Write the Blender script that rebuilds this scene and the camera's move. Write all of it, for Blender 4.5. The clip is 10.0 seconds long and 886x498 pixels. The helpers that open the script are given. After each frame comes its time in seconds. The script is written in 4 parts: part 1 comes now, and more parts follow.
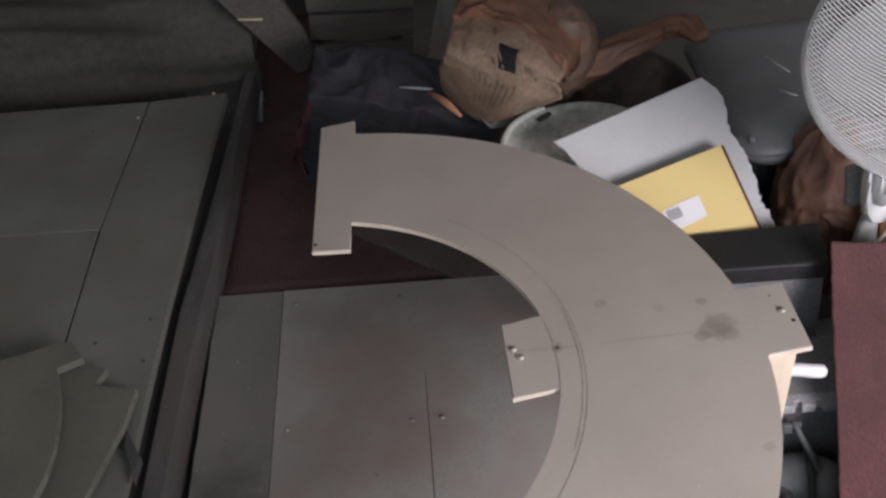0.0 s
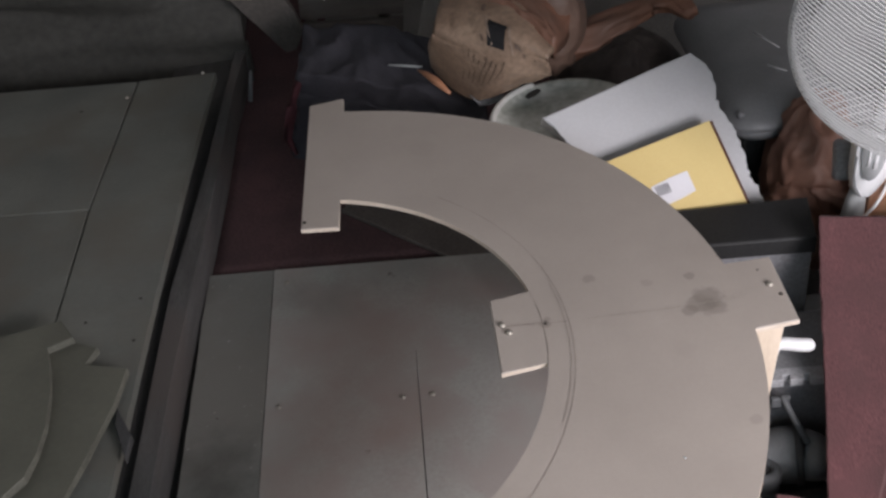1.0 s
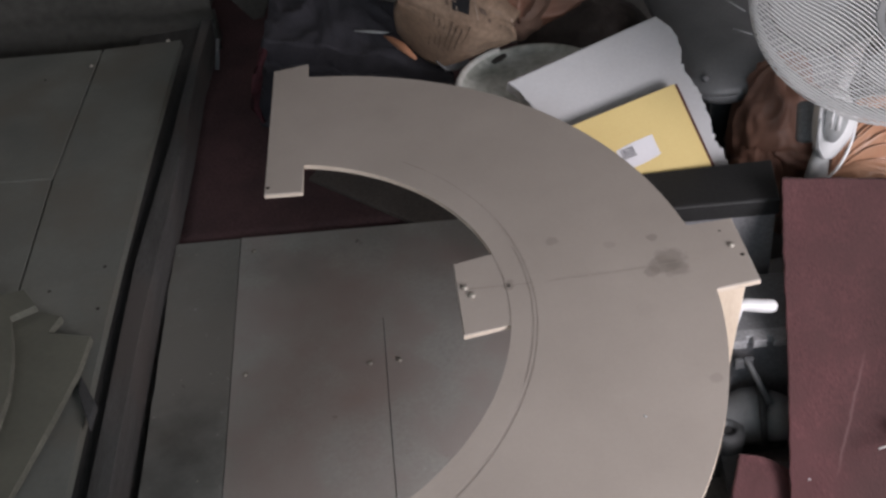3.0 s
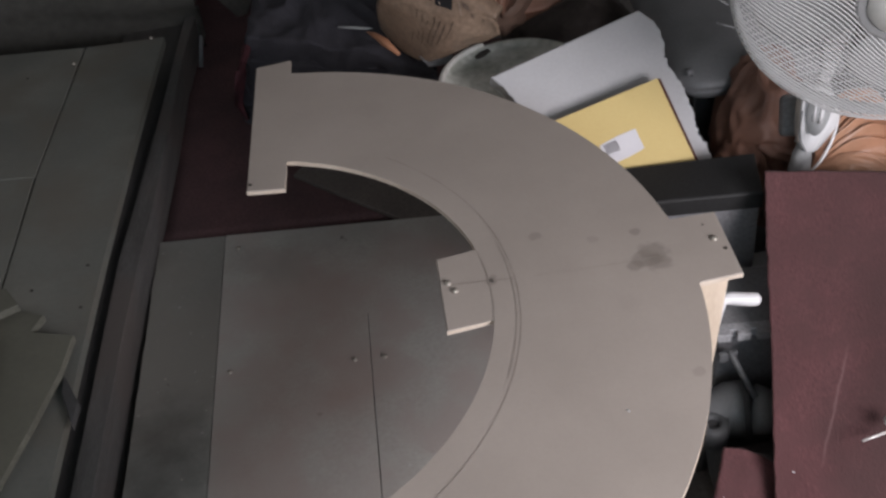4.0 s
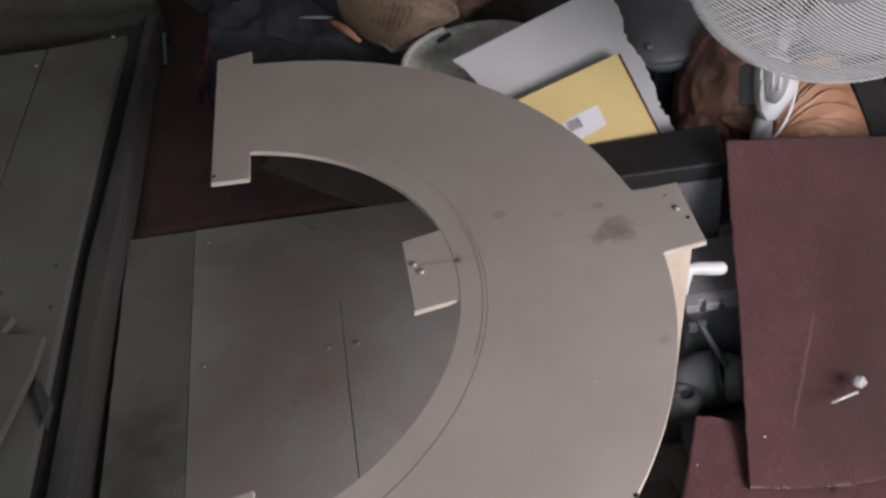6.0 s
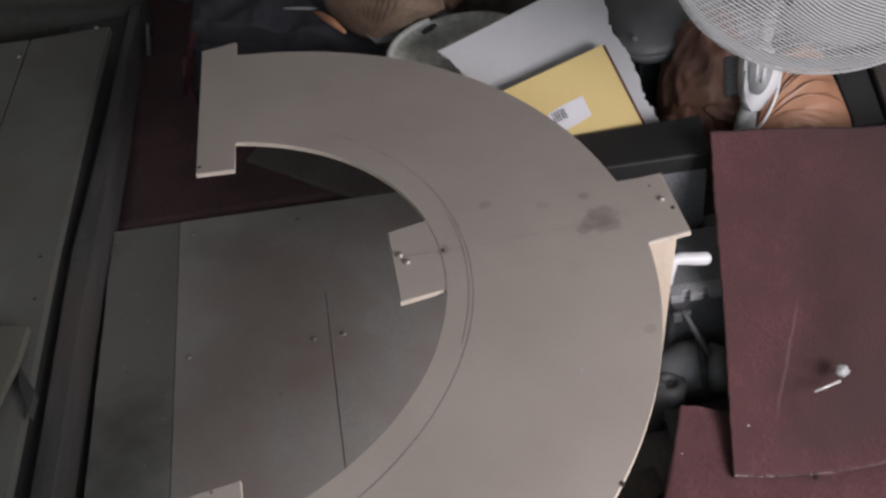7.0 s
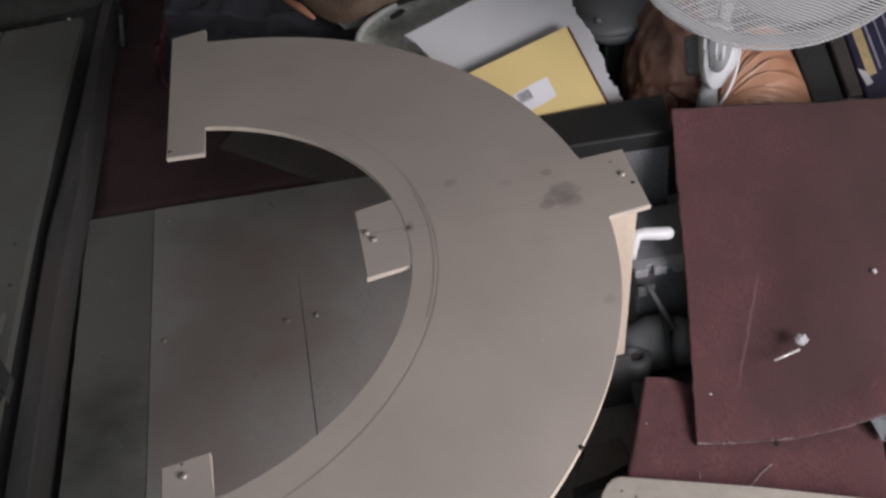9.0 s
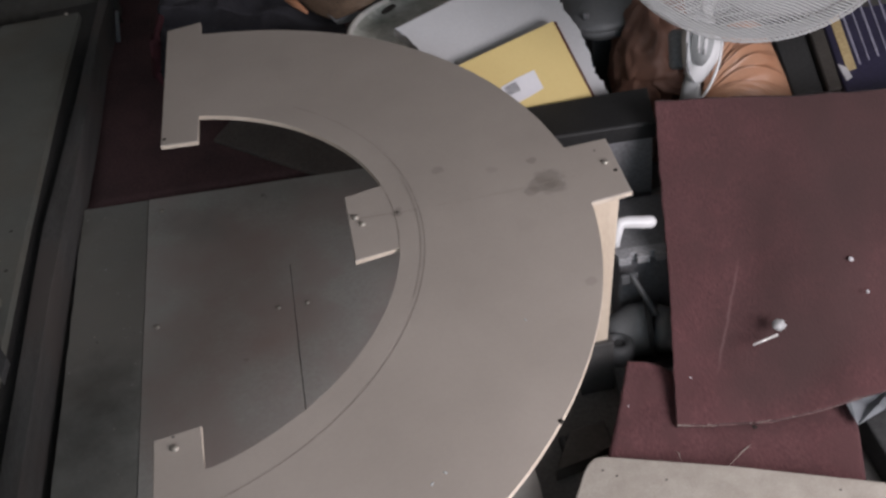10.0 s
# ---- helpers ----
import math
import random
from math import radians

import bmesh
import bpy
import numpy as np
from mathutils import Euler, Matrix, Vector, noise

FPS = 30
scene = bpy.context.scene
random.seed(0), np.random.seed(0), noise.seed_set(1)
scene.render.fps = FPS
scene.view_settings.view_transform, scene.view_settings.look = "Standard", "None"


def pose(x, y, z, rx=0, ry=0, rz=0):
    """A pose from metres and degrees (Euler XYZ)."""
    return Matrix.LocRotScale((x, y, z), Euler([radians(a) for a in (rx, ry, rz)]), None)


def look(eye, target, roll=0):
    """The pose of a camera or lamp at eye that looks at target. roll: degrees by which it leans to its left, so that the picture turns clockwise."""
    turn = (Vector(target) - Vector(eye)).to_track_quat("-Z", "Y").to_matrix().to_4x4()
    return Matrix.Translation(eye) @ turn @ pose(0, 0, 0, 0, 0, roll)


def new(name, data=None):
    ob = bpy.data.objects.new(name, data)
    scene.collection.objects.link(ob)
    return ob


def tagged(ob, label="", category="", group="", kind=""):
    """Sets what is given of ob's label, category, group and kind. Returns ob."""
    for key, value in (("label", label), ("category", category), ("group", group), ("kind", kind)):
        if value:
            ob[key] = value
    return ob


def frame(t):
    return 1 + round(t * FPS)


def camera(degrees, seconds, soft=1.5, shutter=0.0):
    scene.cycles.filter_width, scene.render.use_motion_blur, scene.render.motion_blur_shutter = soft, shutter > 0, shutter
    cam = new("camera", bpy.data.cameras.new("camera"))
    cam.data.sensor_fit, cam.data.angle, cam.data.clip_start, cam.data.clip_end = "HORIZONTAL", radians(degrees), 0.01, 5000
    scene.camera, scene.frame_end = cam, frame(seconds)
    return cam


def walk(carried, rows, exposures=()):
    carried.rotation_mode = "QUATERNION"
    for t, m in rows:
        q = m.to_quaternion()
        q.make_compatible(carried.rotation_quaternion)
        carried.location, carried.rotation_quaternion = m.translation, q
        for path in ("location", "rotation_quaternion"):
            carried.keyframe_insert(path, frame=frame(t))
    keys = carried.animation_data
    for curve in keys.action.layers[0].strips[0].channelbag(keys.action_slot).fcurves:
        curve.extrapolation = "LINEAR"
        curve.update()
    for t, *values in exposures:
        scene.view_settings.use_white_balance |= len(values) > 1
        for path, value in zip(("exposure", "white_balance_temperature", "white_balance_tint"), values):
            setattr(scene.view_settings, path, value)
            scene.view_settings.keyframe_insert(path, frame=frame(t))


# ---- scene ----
cam = camera(44.0, 10.0, soft=2.7)
PATH = [
    (0, (0.467, -1.252, 1.236), (0.449, -0.066, 0.318), -7.75),
    (0.5, (0.468, -1.255, 1.234), (0.453, -0.076, 0.306), -7.69),
    (1, (0.474, -1.257, 1.231), (0.46, -0.087, 0.292), -8.02),
    (1.5, (0.477, -1.256, 1.229), (0.466, -0.091, 0.284), -8.28),
    (2, (0.479, -1.258, 1.226), (0.471, -0.091, 0.283), -8.18),
    (2.5, (0.485, -1.265, 1.22), (0.486, -0.112, 0.261), -7.94),
    (4, (0.5, -1.264, 1.211), (0.523, -0.122, 0.238), -7.66),
    (4.5, (0.504, -1.27, 1.211), (0.536, -0.13, 0.236), -8.30),
    (5, (0.521, -1.281, 1.204), (0.56, -0.141, 0.23), -9.51),
    (6.5, (0.517, -1.279, 1.198), (0.569, -0.15, 0.211), -9.02),
    (7, (0.516, -1.283, 1.198), (0.58, -0.159, 0.207), -8.83),
    (7.5, (0.529, -1.286, 1.194), (0.595, -0.165, 0.199), -10.52),
    (8, (0.528, -1.284, 1.195), (0.6, -0.168, 0.195), -9.87),
    (8.5, (0.526, -1.282, 1.203), (0.604, -0.171, 0.199), -8.97),
    (9, (0.535, -1.321, 1.197), (0.616, -0.205, 0.198), -9.16),
    (9.5, (0.535, -1.352, 1.199), (0.621, -0.233, 0.204), -7.87),
    (10, (0.537, -1.366, 1.198), (0.627, -0.245, 0.205), -8.54),
]
walk(cam, [(t, look(eye, target, roll)) for t, eye, target, roll in PATH], [(0.0, 0.03), (2.5, -0.1), (5.0, -0.28), (7.5, -0.37), (10.0, -0.42)])

# ---- light ----
world = bpy.data.worlds.new("sky")
scene.world = world
world.use_nodes = True
wn = world.node_tree
sky = wn.nodes.new("ShaderNodeTexSky")
sky.sky_type, sky.sun_disc, sky.sun_elevation, sky.sun_rotation = "NISHITA", False, radians(40), radians(120)
wn.links.new(sky.outputs["Color"], wn.nodes["Background"].inputs["Color"])
wn.nodes["Background"].inputs["Strength"].default_value = 0.1


def area_lamp(name, m, width, height, watts, colour):
    lamp = bpy.data.lights.new(name, "AREA")
    lamp.shape, lamp.size, lamp.size_y, lamp.energy, lamp.color = "RECTANGLE", width, height, watts, colour
    ob = new(name, lamp)
    ob.matrix_world = m
    return ob


area_lamp("window_daylight", look((1.45, -1.6, 0.97), (0.76, -0.66, 0.24)), 0.8, 0.55, 37, (1.02, 0.955, 1.01))
# added fill from the south; no window or lamp is known there
area_lamp("south_fill_light", look((0.45, -3.34, 1.6), (0.45, -0.3, 0.2)), 1.9, 1.0, 14.5, (0.82, 0.98, 1.1))


# ---- materials ----
def mat(name, base, other=None, scale=12.0, fine=160.0, rough=0.7, bump=0.15, metal=0.0, mixing=0.6, stretch=(1, 1, 1), spec=0.4, sheen=0.0, speck=0.12):
    """Base colour clouded with another at two sizes, and a fine relief."""
    m = bpy.data.materials.new(name)
    m.use_nodes = True
    nt = m.node_tree
    N, L = nt.nodes, nt.links
    b = N["Principled BSDF"]
    co, mp = N.new("ShaderNodeTexCoord"), N.new("ShaderNodeMapping")
    mp.inputs["Scale"].default_value = stretch
    L.new(co.outputs["Object"], mp.inputs["Vector"])
    big, small = N.new("ShaderNodeTexNoise"), N.new("ShaderNodeTexNoise")
    for n, sc, det in ((big, scale, 6), (small, fine, 4)):
        n.inputs["Scale"].default_value, n.inputs["Detail"].default_value = sc, det
        L.new(mp.outputs["Vector"], n.inputs["Vector"])
    ramp = N.new("ShaderNodeValToRGB")
    ramp.color_ramp.elements[0].position, ramp.color_ramp.elements[1].position = 0.5 - 0.3 * mixing, 0.5 + 0.3 * mixing
    o = other or tuple(c * 0.7 for c in base)
    ramp.color_ramp.elements[0].color, ramp.color_ramp.elements[1].color = (*o, 1), (*base, 1)
    L.new(big.outputs["Fac"], ramp.inputs["Fac"])
    mul = N.new("ShaderNodeMix")
    mul.data_type, mul.blend_type = "RGBA", "OVERLAY"
    mul.inputs["Factor"].default_value = speck * 4
    L.new(ramp.outputs["Color"], mul.inputs[6])
    L.new(small.outputs["Fac"], mul.inputs[7])
    L.new(mul.outputs[2], b.inputs["Base Color"])
    b.inputs["Roughness"].default_value, b.inputs["Metallic"].default_value = rough, metal
    b.inputs["Specular IOR Level"].default_value = spec
    if sheen:
        b.inputs["Sheen Weight"].default_value = sheen
    bp = N.new("ShaderNodeBump")
    bp.inputs["Strength"].default_value, bp.inputs["Distance"].default_value = bump, 0.002
    L.new(small.outputs["Fac"], bp.inputs["Height"])
    L.new(bp.outputs["Normal"], b.inputs["Normal"])
    return m


def mottle(m, colour, scale, specks=True):
    """A second, larger cloud of another tint, with sharp dust specks over it."""
    nt = m.node_tree
    N, L = nt.nodes, nt.links
    b = N["Principled BSDF"]
    src = b.inputs["Base Color"].links[0].from_socket
    co = N.new("ShaderNodeTexCoord")
    for sc, lo, hi, tint in ((scale, 0.45, 0.62, colour), (95.0, 0.70, 0.79, (0.44, 0.43, 0.42)), (38.0, 0.73, 0.78, (0.1, 0.085, 0.075)))[:3 if specks else 1]:
        ns, rng, mx = N.new("ShaderNodeTexNoise"), N.new("ShaderNodeMapRange"), N.new("ShaderNodeMix")
        ns.inputs["Scale"].default_value, ns.inputs["Detail"].default_value = sc, 3
        L.new(co.outputs["Object"], ns.inputs["Vector"])
        rng.inputs["From Min"].default_value, rng.inputs["From Max"].default_value = lo, hi
        rng.inputs["To Max"].default_value = 0.85
        L.new(ns.outputs["Fac"], rng.inputs["Value"])
        mx.data_type = "RGBA"
        mx.inputs[7].default_value = (*tint, 1)
        L.new(rng.outputs["Result"], mx.inputs["Factor"])
        L.new(src, mx.inputs[6])
        src = mx.outputs[2]
    L.new(src, b.inputs["Base Color"])


M_FLOOR = mat("dusty_concrete", (0.2, 0.19, 0.18), (0.14, 0.133, 0.126), 6)
M_WALL = mat("dark_boarding", (0.15, 0.142, 0.135), (0.1, 0.095, 0.09), 5, stretch=(1, 1, 6))
# ceiling and outer walls are unseen; their pale colour bounces fill light
M_CEIL = mat("ceiling_board", (0.78, 0.77, 0.75), (0.7, 0.69, 0.67), 3)
M_PALE = mat("pale_bounce_wall", (0.8, 0.79, 0.77), (0.72, 0.71, 0.69), 3, 60, 0.8, 0.3)
M_MDF = mat("mdf_face", (0.393, 0.348, 0.306), (0.343, 0.303, 0.265), 6, 240, 0.6, 0.02, speck=0.01)
M_EDGE = mat("sawn_edge", (0.62, 0.54, 0.45), (0.52, 0.44, 0.36), 30, 300, 0.75, 0.2, speck=0.06)
M_PINE = mat("planed_pine", (0.68, 0.575, 0.46), (0.58, 0.48, 0.37), 9, 140, 0.6, 0.08, stretch=(6, 6, 0.7), speck=0.05)
M_PLY = mat("grey_plywood", (0.415, 0.408, 0.376), (0.32, 0.311, 0.286), 5, 150, 0.5, 0.08, mixing=0.9, speck=0.05)
mottle(M_PLY, (0.335, 0.32, 0.295), 5.5)
mottle(M_PLY, (0.345, 0.305, 0.28), 9, False)
M_PLY2 = mat("grey_plywood_narrow", (0.268, 0.266, 0.245), (0.18, 0.179, 0.164), 6, 150, 0.5, 0.08, mixing=0.9, speck=0.04)
mottle(M_PLY2, (0.2, 0.188, 0.168), 4.5)
# olive-grey board; part of the left side's dimness is put into this colour
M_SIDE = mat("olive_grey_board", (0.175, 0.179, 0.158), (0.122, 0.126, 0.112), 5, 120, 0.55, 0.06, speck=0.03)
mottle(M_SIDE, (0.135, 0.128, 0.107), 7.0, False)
# the arch's fibreboard again, darkened: the left side's shade is in the colour
M_SIDEMDF = mat("shaded_mdf", (0.122, 0.122, 0.097), (0.09, 0.09, 0.072), 9, 120, 0.55, 0.06, speck=0.03)
M_BEAM = mat("dark_timber", (0.125, 0.121, 0.117), (0.086, 0.082, 0.078), 9, 120, 0.7, 0.2, stretch=(5, 0.6, 5))
mottle(M_BEAM, (0.115, 0.1, 0.092), 6.0, False)
# timber darkened to stand for shade in gaps and under boards
M_LEDGE = mat("shaded_timber", (0.072, 0.069, 0.067), (0.052, 0.05, 0.048), 9, 120, 0.75, 0.2, stretch=(5, 0.6, 5))
M_CARPET = mat("maroon_carpet", (0.121, 0.056, 0.058), (0.103, 0.048, 0.05), 14, 200, 0.97, 0.7, sheen=0.08, speck=0.14, spec=0.06, stretch=(2.2, 0.7, 1.0))
mottle(M_CARPET, (0.1, 0.049, 0.05), 22.0, False)
# maroon carpet again, darker: shade behind the deck is painted in
M_CARPETDARK = mat("shaded_carpet", (0.11, 0.064, 0.066), (0.078, 0.05, 0.051), 9, 200, 0.95, 0.6, speck=0.12, spec=0.1)
M_BACKING = mat("jute_backing", (0.42, 0.385, 0.335), (0.35, 0.315, 0.27), 40, 420, 0.9, 0.5, speck=0.05)
M_TARP = mat("dark_sheeting", (0.06, 0.058, 0.051), (0.036, 0.035, 0.03), 4, 60, 0.75, 0.2, mixing=0.8, stretch=(0.8, 1, 1))
M_NAVY = mat("navy_cloth", (0.052, 0.05, 0.06), (0.037, 0.036, 0.043), 8, 300, 0.9, 0.4)
M_RED = mat("red_lining", (0.1, 0.028, 0.036), (0.065, 0.02, 0.026), 8, 300, 0.8, 0.3)
M_POLY = mat("polystyrene", (0.505, 0.505, 0.511), (0.455, 0.455, 0.46), 7, 220, 0.75, 0.12, speck=0.02)
M_YELLOW = mat("yellow_card", (0.72, 0.565, 0.25), (0.665, 0.515, 0.22), 5, 300, 0.5, 0.05, speck=0.02)
M_WHITE = mat("white_plastic", (0.78, 0.78, 0.78), (0.7, 0.7, 0.7), 10, 300, 0.35, 0.02, speck=0.03)
M_PAPER = mat("white_paper", (0.75, 0.74, 0.76), (0.68, 0.67, 0.7), 14, 300, 0.7, 0.05, speck=0.03)
M_LGREY = mat("light_grey_plastic", (0.42, 0.43, 0.43), (0.36, 0.37, 0.37), 10, 300, 0.4, 0.02, speck=0.03)
M_GREY = mat("grey_plastic", (0.205, 0.207, 0.209), (0.14, 0.142, 0.145), 6, 200, 0.42, 0.05, speck=0.04)
M_TOOL = mat("dark_grey_plastic", (0.215, 0.22, 0.222), (0.155, 0.16, 0.162), 9, 200, 0.5, 0.05, speck=0.04)
M_TOOL2 = mat("darker_grey_plastic", (0.105, 0.108, 0.11), (0.075, 0.077, 0.079), 14, 200, 0.6, 0.08, speck=0.06)
M_FRAY = mat("frayed_jute", (0.26, 0.16, 0.15), (0.15, 0.08, 0.076), 60, 420, 0.95, 0.6, speck=0.1)
M_CRATE = mat("dusty_grey_plastic", (0.22, 0.22, 0.225), (0.16, 0.16, 0.165), 9, 200, 0.6, 0.08)
M_BLACK = mat("black_plastic", (0.062, 0.062, 0.062), (0.047, 0.047, 0.047), 9, 200, 0.6, 0.08, spec=0.2)
M_SATIN = mat("satin_black_plastic", (0.03, 0.03, 0.03), (0.02, 0.02, 0.02), 6, 200, 0.5, 0.06, spec=0.25)
M_CASE = mat("dark_grey_case", (0.19, 0.19, 0.197), (0.14, 0.14, 0.146), 9, 200, 0.6, 0.08)
M_DKRED = mat("dark_red_card", (0.09, 0.03, 0.02), None, 9)
M_PENCIL = mat("pencil", (0.2, 0.172, 0.15), (0.33, 0.29, 0.255), 45, 400, 0.6, 0.0)
M_STEEL = mat("zinc_screw", (0.42, 0.39, 0.34), (0.28, 0.255, 0.22), 90, 400, 0.42, 0.05, metal=0.45)
M_SHAFT = mat("bright_steel", (0.8, 0.78, 0.76), (0.66, 0.64, 0.62), 60, 400, 0.35, 0.03, metal=0.3, speck=0.04)
M_HOLE = mat("dark_hole", (0.03, 0.025, 0.02), None, 20)
M_LID = mat("dusty_green_plastic", (0.7, 0.71, 0.66), (0.36, 0.385, 0.34), 24, 90, 0.6, 0.2, mixing=0.8, speck=0.12)
M_LIDRIM = mat("pale_tub_rim", (0.74, 0.74, 0.7), (0.6, 0.6, 0.56), 40, 200, 0.5, 0.08, speck=0.05)
M_BLUE = mat("navy_print", (0.045, 0.04, 0.085), (0.032, 0.029, 0.06), 12, 200, 0.4, 0.03)
M_GOLD = mat("yellow_spine", (0.72, 0.56, 0.3), (0.6, 0.45, 0.23), 40, 200, 0.5)
M_WIRE = mat("grille_wire", (0.5, 0.505, 0.5), (0.45, 0.455, 0.45), 20, 300, 0.45, 0.02, speck=0.03)
M_WOODGREY = mat("grey_softwood", (0.32, 0.31, 0.295), (0.23, 0.22, 0.21), 8, 140, 0.7, 0.2, stretch=(6, 6, 0.8))


M_HARD = mat("hardboard", (0.098, 0.087, 0.078), (0.067, 0.06, 0.053), 7, 150, 0.6, 0.1)
M_HARD2 = mat("worn_hardboard", (0.15, 0.128, 0.112), (0.105, 0.09, 0.08), 7, 150, 0.6, 0.1)
M_PENCIL2 = mat("faint_pencil", (0.29, 0.255, 0.22), (0.36, 0.315, 0.275), 40, 300, 0.6, 0.0)
# cut edge of the offcuts, dimmed by the same painted shade
M_SIDEEDGE = mat("shaded_sawn_edge", (0.125, 0.124, 0.1), (0.09, 0.089, 0.072), 30, 200, 0.7, 0.1)
M_TAPE = mat("yellow_tape", (0.6, 0.57, 0.33), (0.5, 0.47, 0.26), 30, 200, 0.5, 0.05)
M_SLAT = mat("dark_brown_slat", (0.16, 0.143, 0.128), (0.105, 0.094, 0.085), 8, 120, 0.7, 0.25, stretch=(0.8, 5, 6))
M_PRINT = mat("black_print", (0.012, 0.012, 0.014), None, 30, 300, 0.4, 0.02)
M_PRINT2 = mat("brown_print", (0.1, 0.07, 0.055), (0.14, 0.1, 0.075), 60, 300, 0.5, 0.02)
M_PRINT4 = mat("beige_print", (0.3, 0.23, 0.18), (0.25, 0.19, 0.15), 60, 300, 0.5, 0.02)
M_PRINT3 = mat("pale_print", (0.5, 0.48, 0.58), (0.35, 0.34, 0.45), 60, 300, 0.5, 0.02)
M_SLOT = mat("shadowed_slot", (0.1, 0.09, 0.08), (0.07, 0.065, 0.06), 30)
M_DARKBAG = mat("dull_brown_film", (0.075, 0.06, 0.053), (0.05, 0.04, 0.036), 7, 90, 0.6, 0.3)
M_POLYEDGE = mat("broken_polystyrene", (0.5, 0.49, 0.48), (0.25, 0.23, 0.2), 60, 260, 0.85, 1.0)
M_CRATE2 = mat("pale_grey_plastic_rim", (0.34, 0.34, 0.345), (0.27, 0.27, 0.275), 20, 200, 0.6, 0.08)
M_PLUG = mat("pale_plug", (0.5, 0.5, 0.5), (0.38, 0.38, 0.38), 40, 300, 0.5, 0.1)
M_BLADE = mat("fan_blade", (0.27, 0.278, 0.274), (0.24, 0.248, 0.244), 12, 200, 0.4, 0.02, speck=0.03)
M_HUB = mat("fan_hub", (0.25, 0.255, 0.255), (0.22, 0.225, 0.225), 12, 200, 0.45, 0.02, speck=0.03)
M_BADGE = mat("fan_badge", (0.47, 0.475, 0.45), (0.43, 0.435, 0.41), 12, 200, 0.4, 0.02, speck=0.03)
M_SCRAP = mat("grey_paper", (0.4, 0.42, 0.44), (0.3, 0.32, 0.34), 14, 300, 0.7, 0.05, speck=0.03)


def film(name, base, other, alpha, rough=0.35):
    """Thin plastic bag film: light shines partly through it."""
    m = mat(name, base, other, 9, 45, rough, 0.14, speck=0.06, spec=0.5)
    b = m.node_tree.nodes["Principled BSDF"]
    b.inputs["Alpha"].default_value = alpha
    b.inputs["Transmission Weight"].default_value = 0.0
    return m


M_ORANGE = film("orange_film", (0.215, 0.095, 0.056), (0.13, 0.074, 0.053), 1.0, 0.58)
M_FILMGREY = film("smoky_film", (0.165, 0.1, 0.073), (0.1, 0.066, 0.05), 1.0, 0.55)
M_ORANGE2 = film("bright_orange_film", (0.47, 0.285, 0.185), (0.38, 0.18, 0.1), 1.0, 0.42)
M_BROWN = film("brown_film", (0.25, 0.128, 0.088), (0.16, 0.085, 0.062), 1.0, 0.58)
M_CORNER = film("clear_orange_film", (0.42, 0.2, 0.11), (0.3, 0.14, 0.08), 1.0, 0.45)
M_CARTON = mat("printed_carton", (0.27, 0.195, 0.14), (0.19, 0.128, 0.09), 9, 120, 0.33, 0.1)


def spots(m, places, colour, ragged=70, soft=1.55):
    """Blots of their own shape at places (x, y, radius, strength) with ragged edges: stains, and painted shade."""
    nt = m.node_tree
    N, L = nt.nodes, nt.links
    b = N["Principled BSDF"]
    src = b.inputs["Base Color"].links[0].from_socket
    geo, ns = N.new("ShaderNodeNewGeometry"), N.new("ShaderNodeTexNoise")
    ns.inputs["Scale"].default_value, ns.inputs["Detail"].default_value = ragged, 4
    L.new(geo.outputs["Position"], ns.inputs["Vector"])
    for x, y, r, k in places:
        sub, ln, add, rng, mx = N.new("ShaderNodeVectorMath"), N.new("ShaderNodeVectorMath"), N.new("ShaderNodeMath"), N.new("ShaderNodeMapRange"), N.new("ShaderNodeMix")
        sub.operation, ln.operation, add.operation = "SUBTRACT", "LENGTH", "MULTIPLY_ADD"
        flat = N.new("ShaderNodeVectorMath")
        flat.operation = "MULTIPLY"
        flat.inputs[1].default_value = (1, 1, 0)
        sub.inputs[1].default_value = (x, y, 0)
        L.new(geo.outputs["Position"], flat.inputs[0])
        L.new(flat.outputs[0], sub.inputs[0])
        L.new(sub.outputs[0], ln.inputs[0])
        L.new(ns.outputs["Fac"], add.inputs[0])
        add.inputs[1].default_value = r * 1.6
        L.new(ln.outputs["Value"], add.inputs[2])
        rng.inputs["From Min"].default_value, rng.inputs["From Max"].default_value = r * soft, r * 1.95
        rng.inputs["To Min"].default_value, rng.inputs["To Max"].default_value = k, 0.0
        L.new(add.outputs[0], rng.inputs["Value"])
        mx.data_type = "RGBA"
        mx.inputs[7].default_value = (*colour, 1)
        L.new(rng.outputs["Result"], mx.inputs["Factor"])
        L.new(src, mx.inputs[6])
        src = mx.outputs[2]
    L.new(src, b.inputs["Base Color"])


